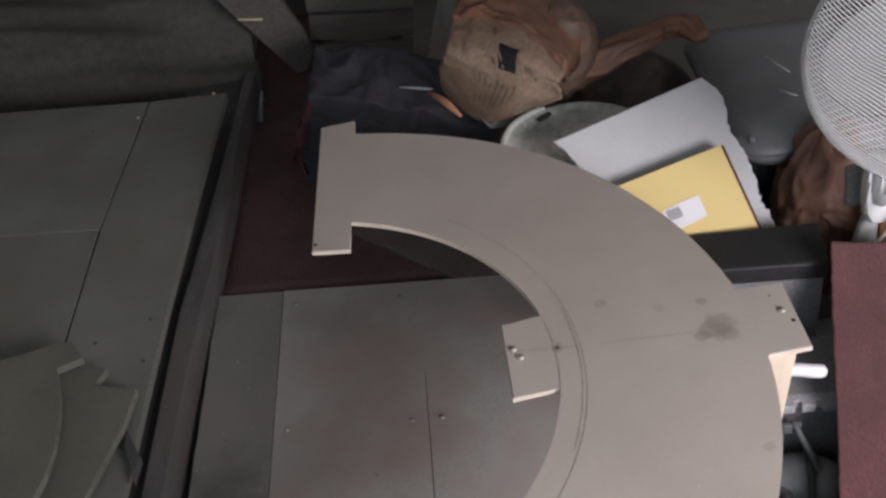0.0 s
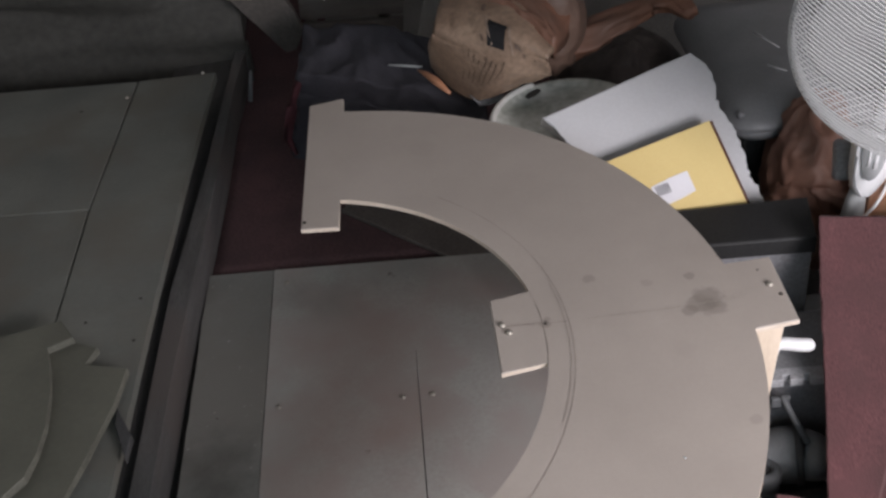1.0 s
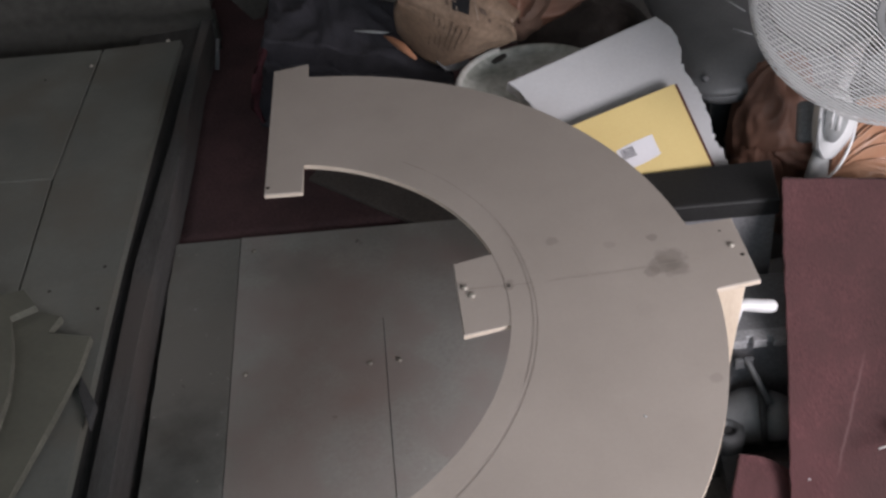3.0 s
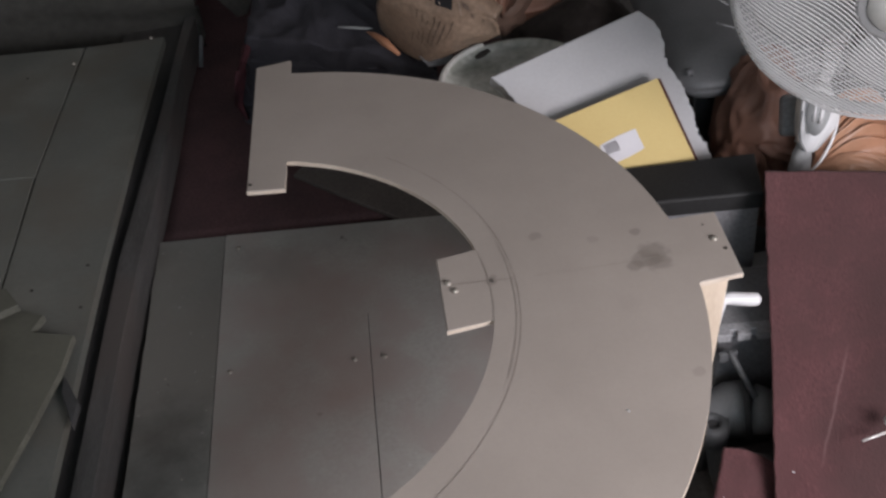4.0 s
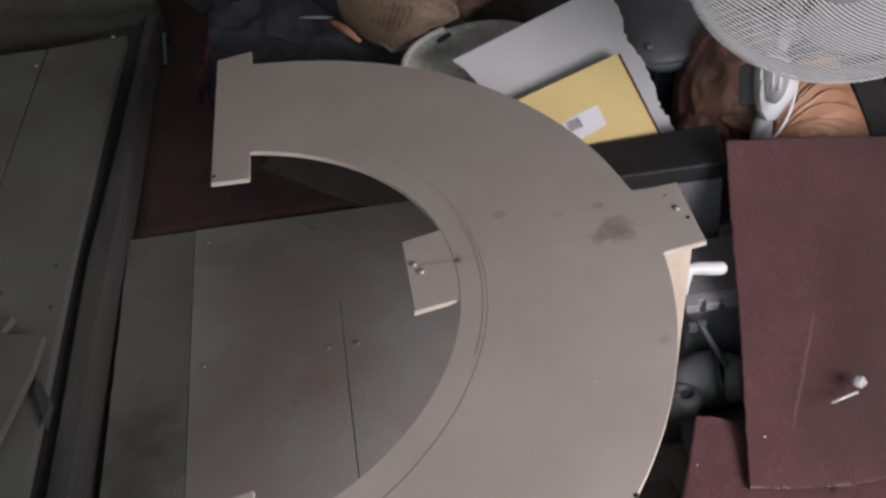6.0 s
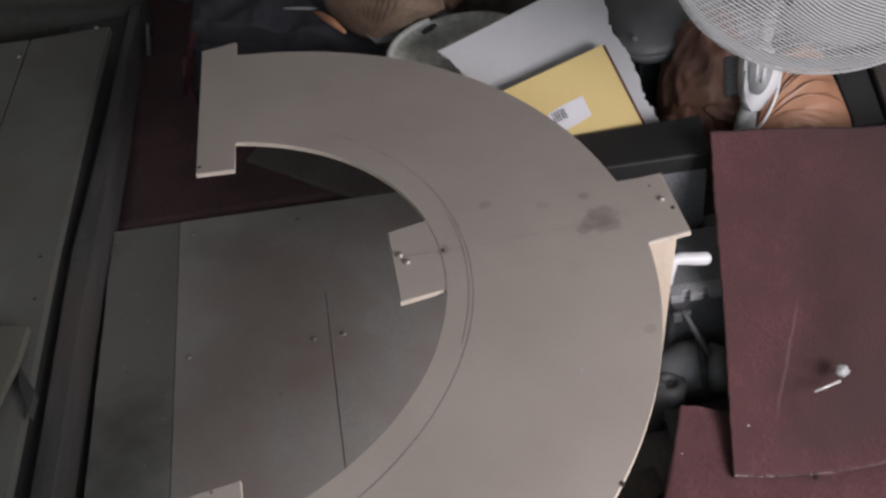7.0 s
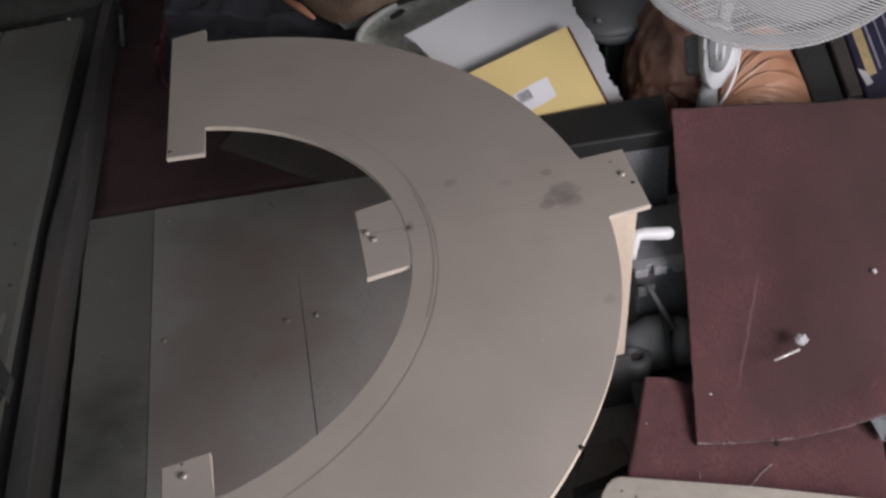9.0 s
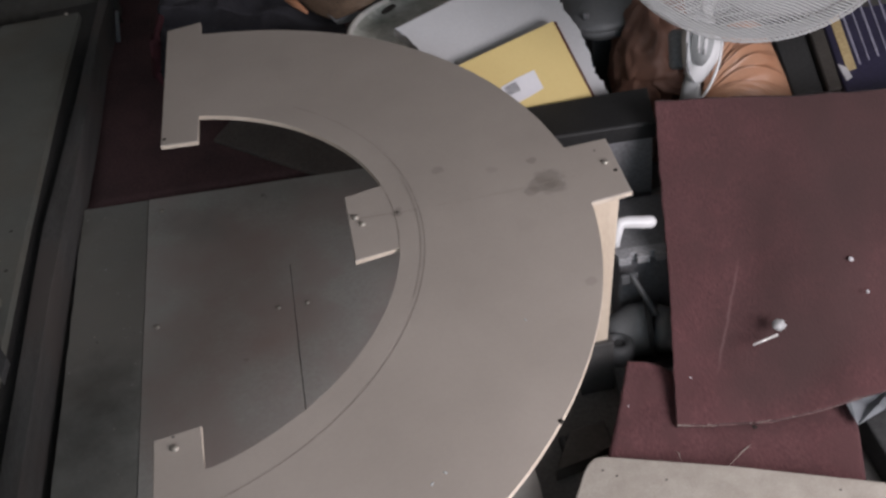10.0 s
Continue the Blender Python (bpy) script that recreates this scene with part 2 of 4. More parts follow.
def streak(m, a, b, width, colour, strength):
    """A worn line from a to b, fading unevenly along its length."""
    nt = m.node_tree
    N, L = nt.nodes, nt.links
    src = N["Principled BSDF"].inputs["Base Color"].links[0].from_socket
    geo = N.new("ShaderNodeNewGeometry")
    d = Vector((b[0] - a[0], b[1] - a[1], 0))

    def along(axis, shift):
        """Distance from the start along an axis of the plan."""
        n, add = N.new("ShaderNodeVectorMath"), N.new("ShaderNodeMath")
        n.operation, add.operation = "DOT_PRODUCT", "ADD"
        n.inputs[1].default_value = axis
        L.new(geo.outputs["Position"], n.inputs[0])
        L.new(n.outputs["Value"], add.inputs[0])
        add.inputs[1].default_value = -shift
        return add.outputs[0]

    start = Vector((a[0], a[1], 0))
    u = d.normalized()
    across = Vector((-u.y, u.x, 0))
    run, off = along(u, start.dot(u)), along(across, start.dot(across))
    waver, wide = N.new("ShaderNodeTexNoise"), N.new("ShaderNodeMath")
    waver.inputs["Scale"].default_value = 30
    L.new(geo.outputs["Position"], waver.inputs["Vector"])
    wide.operation = "MULTIPLY_ADD"
    L.new(waver.outputs["Fac"], wide.inputs[0])
    wide.inputs[1].default_value = width * 3
    L.new(off, wide.inputs[2])
    near, near2, ends, k, k2 = (N.new("ShaderNodeMath") for _ in range(5))
    near.operation, near2.operation = "SUBTRACT", "ABSOLUTE"
    L.new(wide.outputs[0], near.inputs[0])
    near.inputs[1].default_value = width * 1.5
    L.new(near.outputs[0], near2.inputs[0])
    fade, inside = N.new("ShaderNodeMapRange"), N.new("ShaderNodeMapRange")
    fade.inputs["From Min"].default_value, fade.inputs["From Max"].default_value = width * 0.2, width
    fade.inputs["To Min"].default_value, fade.inputs["To Max"].default_value = strength, 0
    L.new(near2.outputs[0], fade.inputs["Value"])
    ends.operation = "PINGPONG"
    L.new(run, ends.inputs[0])
    ends.inputs[1].default_value = d.length / 2
    inside.inputs["From Max"].default_value = d.length * 0.2
    L.new(ends.outputs[0], inside.inputs["Value"])
    k.operation = k2.operation = "MULTIPLY"
    L.new(fade.outputs["Result"], k.inputs[0])
    L.new(inside.outputs["Result"], k.inputs[1])
    gate = N.new("ShaderNodeMath")
    gate.operation = "COMPARE"
    L.new(run, gate.inputs[0])
    gate.inputs[1].default_value = gate.inputs[2].default_value = d.length / 2
    L.new(k.outputs[0], k2.inputs[0])
    L.new(gate.outputs[0], k2.inputs[1])
    mx = N.new("ShaderNodeMix")
    mx.data_type = "RGBA"
    mx.inputs[7].default_value = (*colour, 1)
    L.new(k2.outputs[0], mx.inputs["Factor"])
    L.new(src, mx.inputs[6])
    L.new(mx.outputs[2], N["Principled BSDF"].inputs["Base Color"])


spots(M_MDF, [(0.572, -0.293, 0.007, 0.6), (0.575, -0.286, 0.005, 0.4), (0.771, -0.285, 0.019, 0.55), (0.759, -0.296, 0.016, 0.5), (0.773, -0.304, 0.016, 0.5), (0.745, -0.305, 0.010, 0.5), (0.637, -0.223, 0.008, 0.4), (0.705, -0.246, 0.007, 0.22), (0.759, -0.243, 0.007, 0.5), (0.300, 0.300, 0.014, 0.25), (0.771, -0.484, 0.007, 0.3), (0.722, -0.365, 0.014, 0.05), (0.447, 0.120, 0.022, 0.05)], (0.2, 0.175, 0.15))
# worn dark patches, and broad blots that darken the large offcut's right
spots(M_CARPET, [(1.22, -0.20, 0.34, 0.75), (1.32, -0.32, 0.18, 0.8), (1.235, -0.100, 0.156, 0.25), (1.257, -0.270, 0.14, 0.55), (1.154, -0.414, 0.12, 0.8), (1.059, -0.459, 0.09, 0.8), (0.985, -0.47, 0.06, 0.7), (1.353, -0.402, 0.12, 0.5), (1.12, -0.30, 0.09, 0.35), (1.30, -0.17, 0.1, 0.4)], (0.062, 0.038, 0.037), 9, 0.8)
streak(M_CARPET, (1.026, -0.313), (0.944, -0.455), 0.0026, (0.3, 0.19, 0.19), 0.22)
# browner patches over the middle of the wide board
spots(M_PLY, [(0.342, 0.110, 0.135, 0.6), (0.303, -0.034, 0.149, 0.6), (0.238, -0.141, 0.121, 0.5), (0.349, -0.152, 0.121, 0.5), (0.197, -0.261, 0.108, 0.45), (0.525, 0.151, 0.108, 0.4), (0.300, -0.349, 0.135, 0.4)], (0.3, 0.215, 0.19), 9, 0.6)
# dark blots paint the arch's shade along the deck's far edge
spots(M_PLY, [(0.190, 0.203, 0.047, 0.25), (0.250, 0.181, 0.068, 0.3), (0.406, 0.242, 0.081, 0.25), (0.543, 0.029, 0.061, 0.16)], (0.12, 0.115, 0.1), 16, 0.7)
# grime on the narrow board, and painted shade over its dim near end
spots(M_PLY2, [(0.075, -0.20, 0.10, 0.5), (0.06, -0.36, 0.11, 0.4), (0.029, 0.253, 0.041, 0.3), (0.092, -0.141, 0.068, 0.45), (0.081, -0.250, 0.081, 0.3)], (0.07, 0.065, 0.055), 22, 0.7)



# ---- building helpers ----
def thing(name, base, label, category, group="", kind=""):
    ob = new(name)
    ob.empty_display_size = 0.05
    ob.location = base
    return tagged(ob, label, category, group, kind)


def whole(name, bm, material, label="", category="", group="", kind="", smooth=False):
    """One mesh as a top-level thing, its origin at the middle of its base."""
    vs = [v.co for v in bm.verts]
    base = Vector(((min(v.x for v in vs) + max(v.x for v in vs)) / 2, (min(v.y for v in vs) + max(v.y for v in vs)) / 2, min(v.z for v in vs)))
    ob = finish(name, bm, material, base, smooth)
    ob.location = base
    return tagged(ob, label, category, group, kind)


def finish(name, bm, material, origin, smooth):
    bmesh.ops.translate(bm, verts=bm.verts, vec=-Vector(origin))
    bmesh.ops.recalc_face_normals(bm, faces=bm.faces)
    me = bpy.data.meshes.new(name)
    bm.to_mesh(me)
    bm.free()
    for m in (material if isinstance(material, (list, tuple)) else [material]):
        me.materials.append(m)
    for p in me.polygons:
        p.use_smooth = smooth
    return new(name, me)


def origin_of(ob):
    at = Vector(ob.location)
    while ob.parent:
        ob = ob.parent
        at = at + Vector(ob.location)
    return at


def part(name, bm, material, parent, label="", smooth=False):
    """A bmesh in world places as one mesh object under a thing or a part."""
    ob = finish(name, bm, material, origin_of(parent), smooth)
    ob.parent = parent
    return tagged(ob, label)


def shared(name, mesh, at, parent, turn=0.0):
    """One more object on a mesh that is there already."""
    ob = new(name, mesh)
    ob.parent = parent
    ob.location = Vector(at) - origin_of(parent)
    ob.rotation_euler = (0, 0, turn)
    return ob


def prism(poly, z0, z1, bevel=0.0015, bm=None, edge_mat=None, segs=1):
    """A board: a flat outline (counter-clockwise or not) with a thickness, its edges eased."""
    bm = bm or bmesh.new()
    lo = [bm.verts.new((x, y, z0)) for x, y in poly]
    hi = [bm.verts.new((x, y, z1)) for x, y in poly]
    n = len(poly)
    top = bm.faces.new(hi)
    bot = bm.faces.new(lo[::-1])
    sides = [bm.faces.new((lo[i], lo[(i + 1) % n], hi[(i + 1) % n], hi[i])) for i in range(n)]
    if edge_mat is not None:
        for f in sides:
            f.material_index = edge_mat
    if bevel:
        rim = [e for e in top.edges]
        bmesh.ops.bevel(bm, geom=rim, offset=bevel, segments=segs, affect="EDGES", profile=0.5)
    return bm


def box(x0, x1, y0, y1, z0, z1, bevel=0.003, bm=None, segs=2):
    bm = bm or bmesh.new()
    g = bmesh.ops.create_cube(bm, size=1, matrix=Matrix.Translation(((x0 + x1) / 2, (y0 + y1) / 2, (z0 + z1) / 2)) @ Matrix.Diagonal((x1 - x0, y1 - y0, z1 - z0, 1)))
    if bevel:
        es = list({e for v in g["verts"] for e in v.link_edges})
        bmesh.ops.bevel(bm, geom=es, offset=bevel, segments=segs, affect="EDGES", profile=0.5)
    return bm


def obox(m, sx, sy, sz, bevel=0.003, bm=None, segs=2):
    """A box of that size standing on the origin of the pose m."""
    b = box(-sx / 2, sx / 2, -sy / 2, sy / 2, 0, sz, bevel, None, segs)
    bmesh.ops.transform(b, matrix=m, verts=b.verts)
    if bm is None:
        return b
    return joined(bm, b)


def joined(bm, other):
    me = bpy.data.meshes.new("tmp")
    other.to_mesh(me)
    other.free()
    bm.from_mesh(me)
    bpy.data.meshes.remove(me)
    return bm


def tube(points, radius, sides=8, bm=None, closed=False):
    """A round bar along points; radius may be a list."""
    bm = bm or bmesh.new()
    pts = [Vector(p) for p in points]
    n = len(pts)
    rs = radius if isinstance(radius, (list, tuple)) else [radius] * n
    rings = []
    up = Vector((0.13, 0.21, 0.97))
    for i, p in enumerate(pts):
        a = pts[(i + 1) % n] if closed or i < n - 1 else p
        b = pts[i - 1] if closed or i > 0 else p
        d = (a - b).normalized()
        u = d.cross(up).normalized()
        v = d.cross(u)
        rings.append([bm.verts.new(p + rs[i] * (math.cos(2 * math.pi * k / sides) * u + math.sin(2 * math.pi * k / sides) * v)) for k in range(sides)])
    for i in range(n if closed else n - 1):
        r, q = rings[i], rings[(i + 1) % n]
        for k in range(sides):
            bm.faces.new((r[k], r[(k + 1) % sides], q[(k + 1) % sides], q[k]))
    if not closed:
        bm.faces.new(rings[0][::-1])
        bm.faces.new(rings[-1])
    return bm


def spun(profile, m=Matrix(), sides=48, bm=None, caps=True):
    """A turned shape: (radius, height) pairs about the z axis of the pose m."""
    bm = bm or bmesh.new()
    rows = [[bm.verts.new(m @ Vector((r * math.cos(2 * math.pi * k / sides), r * math.sin(2 * math.pi * k / sides), h))) for k in range(sides)] for r, h in profile]
    for a, b in zip(rows, rows[1:]):
        for k in range(sides):
            bm.faces.new((a[k], a[(k + 1) % sides], b[(k + 1) % sides], b[k]))
    if caps:
        bm.faces.new(rows[0][::-1])
        bm.faces.new(rows[-1])
    return bm


def sheet(place, nu, nv, thick, bm=None):
    """A soft sheet: place(u, v) over the unit square, with a thickness below it."""
    bm = bm or bmesh.new()
    hi = [[bm.verts.new(place(i / nu, j / nv)) for j in range(nv + 1)] for i in range(nu + 1)]
    lo = [[bm.verts.new(v.co - Vector((0, 0, thick))) for v in row] for row in hi]
    for i in range(nu):
        for j in range(nv):
            bm.faces.new((hi[i][j], hi[i + 1][j], hi[i + 1][j + 1], hi[i][j + 1]))
            bm.faces.new((lo[i][j], lo[i][j + 1], lo[i + 1][j + 1], lo[i + 1][j]))
    for i in range(nu):
        for j in (0, nv):
            bm.faces.new((hi[i][j], hi[i + 1][j], lo[i + 1][j], lo[i][j]))
    for j in range(nv):
        for i in (0, nu):
            bm.faces.new((hi[i][j], hi[i][j + 1], lo[i][j + 1], lo[i][j]))
    return bm


def crumpled(centre, radii, seed, folds=0.12, size=9.0, nu=56, nv=36, turn=0.0, floor=None, fine=0.45):
    """A soft filled bag: a round form with creased folds, flat where it rests."""
    bm = bmesh.new()
    off = Vector((seed * 3.7, seed * 1.9, seed * 5.3))
    rot = Matrix.Rotation(turn, 3, "Z")
    c = Vector(centre)
    rows = []
    for j in range(nv + 1):
        lat = math.pi * (j / nv - 0.5)
        row = []
        for i in range(nu):
            lon = 2 * math.pi * i / nu
            d = Vector((math.cos(lat) * math.cos(lon), math.cos(lat) * math.sin(lon), math.sin(lat)))
            q = d * (size * 0.22) + off
            ridge = 1 - abs(noise.noise(q * 1.6)) * 2
            ridge2 = 1 - abs(noise.noise(q * 4.1 + Vector((7, 1, 3)))) * 2
            k = 1 + folds * (ridge * 0.9 + ridge2 * fine - 0.6) + 0.1 * noise.noise(q * 0.7)
            p = c + rot @ Vector((d.x * radii[0] * k, d.y * radii[1] * k, d.z * radii[2] * k))
            if floor is not None and p.z < floor:
                p.z = floor + 0.0005 * i / nu
            row.append(bm.verts.new(p))
        rows.append(row)
    for a, b in zip(rows, rows[1:]):
        for i in range(nu):
            bm.faces.new((a[i], a[(i + 1) % nu], b[(i + 1) % nu], b[i]))
    bmesh.ops.remove_doubles(bm, verts=rows[0] + rows[-1], dist=1e-5)
    return bm


def arc(centre, radius, a0, a1, n):
    return [(centre[0] + radius * math.cos(radians(a0 + (a1 - a0) * i / n)), centre[1] + radius * math.sin(radians(a0 + (a1 - a0) * i / n))) for i in range(n + 1)]


def angle_at_y(centre, radius, y):
    return math.degrees(math.asin((y - centre[1]) / radius))


def ribbon(points, width, z, bm=None):
    """A drawn line lying on a board."""
    bm = bm or bmesh.new()
    pts = [Vector((x, y, 0)) for x, y in points]
    row = []
    for i, p in enumerate(pts):
        d = (pts[min(i + 1, len(pts) - 1)] - pts[max(i - 1, 0)]).normalized()
        n = Vector((-d.y, d.x, 0)) * width / 2
        row.append([bm.verts.new(p + n + Vector((0, 0, z))), bm.verts.new(p - n + Vector((0, 0, z)))])
    for a, b in zip(row, row[1:]):
        bm.faces.new((a[0], a[1], b[1], b[0]))
    return bm


# ---- setting ----
FLOOR_Z = -0.045
X0, X1, Y0, Y1, TOP = -1.9, 1.66, -3.4, 1.5, 2.45
whole("floor", box(X0, X1, Y0, Y1, FLOOR_Z - 0.1, FLOOR_Z, 0), M_FLOOR, "dusty dark concrete floor of the shed", "floor", kind="structure")
whole("ceiling", box(X0 - 0.1, X1 + 0.1, Y0 - 0.1, Y1 + 0.1, TOP, TOP + 0.1, 0), M_CEIL, "unseen pale ceiling, kept light for bounce", "ceiling", kind="structure")
whole("wall_north", box(X0 - 0.1, X1 + 0.1, Y1, Y1 + 0.1, FLOOR_Z, TOP, 0), M_WALL, "dark boarded back wall", "wall", kind="structure")
# unseen walls; the south opening is made up for the fill lamp
south = box(X0 - 0.1, -0.5, Y0 - 0.1, Y0, FLOOR_Z, TOP, 0)
for b in ((1.4, X1 + 0.1, FLOOR_Z, TOP), (-0.5, 1.4, FLOOR_Z, 1.1), (-0.5, 1.4, 2.1, TOP)):
    box(b[0], b[1], Y0 - 0.1, Y0, b[2], b[3], 0, south)
whole("wall_south", south, M_PALE, "unseen pale wall with a daylight opening, kept light for bounce", "wall", kind="structure")
whole("wall_west", box(X0 - 0.1, X0, Y0, Y1, FLOOR_Z, TOP, 0), M_PALE, "unseen pale wall, kept light for bounce", "wall", kind="structure")
wy0, wy1, wz0, wz1 = -2.1, -1.1, 0.58, 1.35
east = box(X1, X1 + 0.1, Y0, wy0, FLOOR_Z, TOP, 0)
for b in ((wy1, Y1, FLOOR_Z, TOP), (wy0, wy1, FLOOR_Z, wz0), (wy0, wy1, wz1, TOP)):
    box(X1, X1 + 0.1, b[0], b[1], b[2], b[3], 0, east)
whole("wall_east", east, M_PALE, "unseen pale wall with a daylight opening, kept light for bounce", "wall", kind="structure")

# red carpet on the floor behind the deck
bm = sheet(lambda u, v: Vector((0.03 + (0.74 - 0.54 * min(1, max(0, v * 12 - 6))) * u, 0.30 - 0.04 * u + 1.16 * v, -0.012 + 0.002 * noise.noise(Vector((u * 9, v * 18, 0))))), 24, 36, 0.008)
whole("floor_carpet", bm, M_CARPETDARK, "dark maroon carpet laid beside the plywood deck", "carpet", smooth=True)
whole("hardboard_sheet", prism([(0.272, 0.439), (0.483, 0.240), (0.689, 0.254), (0.714, 0.601), (0.417, 0.658)], -0.010, -0.002, 0.001), M_HARD2, "dark grey-brown hardboard sheet lying on the carpet", "board")

# ---- plywood deck ----
deck = thing("plywood_deck", (0.35, -0.6, FLOOR_Z), "grey dirty plywood deck of screwed boards", "deck")
T = 0.018
random.seed(3)
ragged = [(0.0305 - 0.006 * s + random.uniform(-0.0011, 0.0011) + 0.0022 * noise.noise(Vector((s * 26, 0, 0))), 0.290 - 1.75 * s) for s in [k / 70 for k in range(70, -1, -1)]]
narrow = [(0.1490, 0.281), (0.1488, -0.4), (0.1480, -1.46)] + ragged
part("board", prism(narrow, -T, 0, 0.001), M_PLY2, deck, "narrow greenish-grey board")
slot = [(0.3910, -1.46), (0.3912, -0.5), (0.3910, -0.2), (0.3918, 0.027), (0.3928, 0.027), (0.3926, -0.2), (0.3930, -0.5), (0.3930, -1.46)]
wide = [(0.1505, 0.281), (0.1503, -0.4), (0.1495, -1.46)] + slot + [(0.68, -1.46), (0.69, 0.236)]
part("board", prism(wide, -T, 0, 0.0), M_PLY, deck, "wide grey-brown board with a saw cut")
for x, y in ((0.07, -0.1), (0.07, -0.9), (0.36, -0.1), (0.36, -0.9), (0.64, -0.1), (0.64, -0.9)):
    part("batten", box(x - 0.02, x + 0.02, y - 0.3, y + 0.1, FLOOR_Z, -T, 0.002), M_LEDGE, deck)


def small_mesh(name, profile, material, sides=14):
    bm = spun(profile, sides=sides)
    bmesh.ops.recalc_face_normals(bm, faces=bm.faces)
    me = bpy.data.meshes.new(name)
    bm.to_mesh(me)
    bm.free()
    me.materials.append(material)
    for p in me.polygons:
        p.use_smooth = True
    return me


SCREW = small_mesh("screw", [(0.0042, -0.003), (0.0044, 0.0010), (0.0038, 0.0026), (0.0022, 0.0036), (0.0002, 0.0038)], M_STEEL)
HOLE = small_mesh("screw_hole", [(0.0028, -0.002), (0.0028, 0.0003)], M_HOLE, 12)
SMALL_SCREW = small_mesh("small_screw", [(0.0040, -0.003), (0.0042, 0.0010), (0.0036, 0.0027), (0.0021, 0.0037), (0.0002, 0.0039)], M_STEEL)
PIN_HOLE = small_mesh("nail_hole", [(0.0016, -0.002), (0.0016, 0.0003)], M_SLOT, 9)
PIN = small_mesh("nail_head", [(0.0014, -0.002), (0.0014, 0.0004)], M_STEEL, 8)
for at in ((0.367, -0.073, 0), (0.413, -0.075, 0), (0.172, -0.060, 0), (0.174, 0.240, 0)):
    shared("screw", SMALL_SCREW, at, deck)
for at in ((0.071, -0.053, 0), (0.071, 0.252, 0), (0.409, -0.169, 0), (0.460, 0.026, 0), (0.424, -0.019, 0), (0.522, 0.160, 0)):
    shared("screw_hole", PIN, at, deck)
for at in ((0.411, -0.254, 0), (0.112, -0.256, 0), (0.459, 0.020, 0), (0.411, -0.261, 0)):
    shared("nail_head", PIN, at, deck)

# ---- arched board ----
RZ, TR = 0.323, 0.0070
CENTRE, RI, RO = (0.230, -0.310), 0.340, 0.581
ring = thing("arched_board", (0.6, -0.31, FLOOR_Z), "half-ring of grey-tan fibreboard with square tabs, raised on wooden legs", "board")
oa, ob_ = angle_at_y(CENTRE, RO, -0.2305), angle_at_y(CENTRE, RO, -0.3475)
ia, ib = angle_at_y(CENTRE, RI, -0.233), angle_at_y(CENTRE, RI, -0.359)
outline = [(0.268, -0.041), (0.274, 0.287), (0.329, 0.296)]
outer = []
for k in range(41):
    a = 80.0 + (oa - 80.0) * k / 40
    outer += arc(CENTRE, RO - 0.0085 * (max(0.0, a - 48) / 32) ** 1.3, a, a, 1)[:1]
outline += outer
outline += [(0.8635, -0.226), (0.8635, -0.343), (0.8090, -0.3485)]
outline += arc(CENTRE, RO, ob_, -80.2, 48)
outline += [(0.329, -0.912), (0.272, -0.908), (0.2685, -0.583), (0.3195, -0.5755), (0.3212, -0.6345)]
outline += arc(CENTRE, RI, -74.0, ib, 34)
outline += [(0.510, -0.367), (0.510, -0.240)]
outline += arc(CENTRE, RI, ia, 74.2, 34)
outline += [(0.3215, -0.047)]
part("arch", prism(outline, RZ - TR, RZ, 0.0012, edge_mat=1), [M_MDF, M_EDGE], ring, "grey-tan fibreboard face with paler sawn edges")
part("pencil_line", ribbon(arc((0.2107, -0.3075), 0.390, 50, -78, 70), 0.0009, RZ + 0.0004), M_PENCIL, ring)
part("pencil_line", ribbon(arc((0.2060, -0.306), 0.390, 12, -22, 30), 0.0008, RZ + 0.0005), M_PENCIL, ring)
part("pencil_line", ribbon([(0.524, -0.290), (0.572, -0.293), (0.599, -0.295)], 0.0010, RZ + 0.0006), M_PENCIL, ring)
part("pencil_line", ribbon([(0.623, -0.295), (0.717, -0.296), (0.814, -0.292)], 0.0007, RZ + 0.0005), M_PENCIL2, ring)
part("pencil_line", ribbon(arc(CENTRE, RI - 0.0005, ib - 1, ia + 1, 16), 0.0009, RZ + 0.0005), M_PENCIL, ring)
for at in ((0.520, -0.287, 0.323), (0.527, -0.302, 0.323), (0.848, -0.277, 0.323), (0.292, -0.600, 0.323)):
    shared("screw", SCREW, at, ring)
for at in ((0.856, -0.296, 0.323), (0.572, -0.293, 0.323), (0.273, -0.027, 0.323), (0.685, -0.671, 0.323)):
    shared("screw_hole", HOLE, at, ring)


random.seed(17)
for x, y in ((0.560, -0.703), (0.545, -0.713), (0.684, -0.522)):
    part("paint_fleck", crumpled((x, y, RZ), (0.0022, 0.0012, 0.0005), random.random() * 9, 0.4, 14, 10, 6, random.random() * 3), M_LGREY, ring, "pale paint fleck", True)
for at in ((0.290, -0.584, 0.323), (0.842, -0.248, 0.323)):
    shared("nail_hole", PIN_HOLE, at, ring)


def post(x, y, w, d, lean, foot, back=0.0):
    """A sawn leg from a foot to the underside of the arch, leaning a little."""
    b = box(x - w / 2, x + w / 2, y - d / 2, y + d / 2, foot, RZ - TR, 0.0015)
    for v in b.verts:
        k = 1 - (v.co.z - foot) / (RZ - TR - foot)
        v.co.x += lean * k
        v.co.y += back * k
    return b


part("leg", post(0.833, -0.318, 0.034, 0.034, -0.019, 0.055), M_PINE, ring, "pale planed pine leg")
part("leg", post(0.297, -0.885, 0.034, 0.034, 0, FLOOR_Z), M_PINE, ring, "pale planed pine leg")

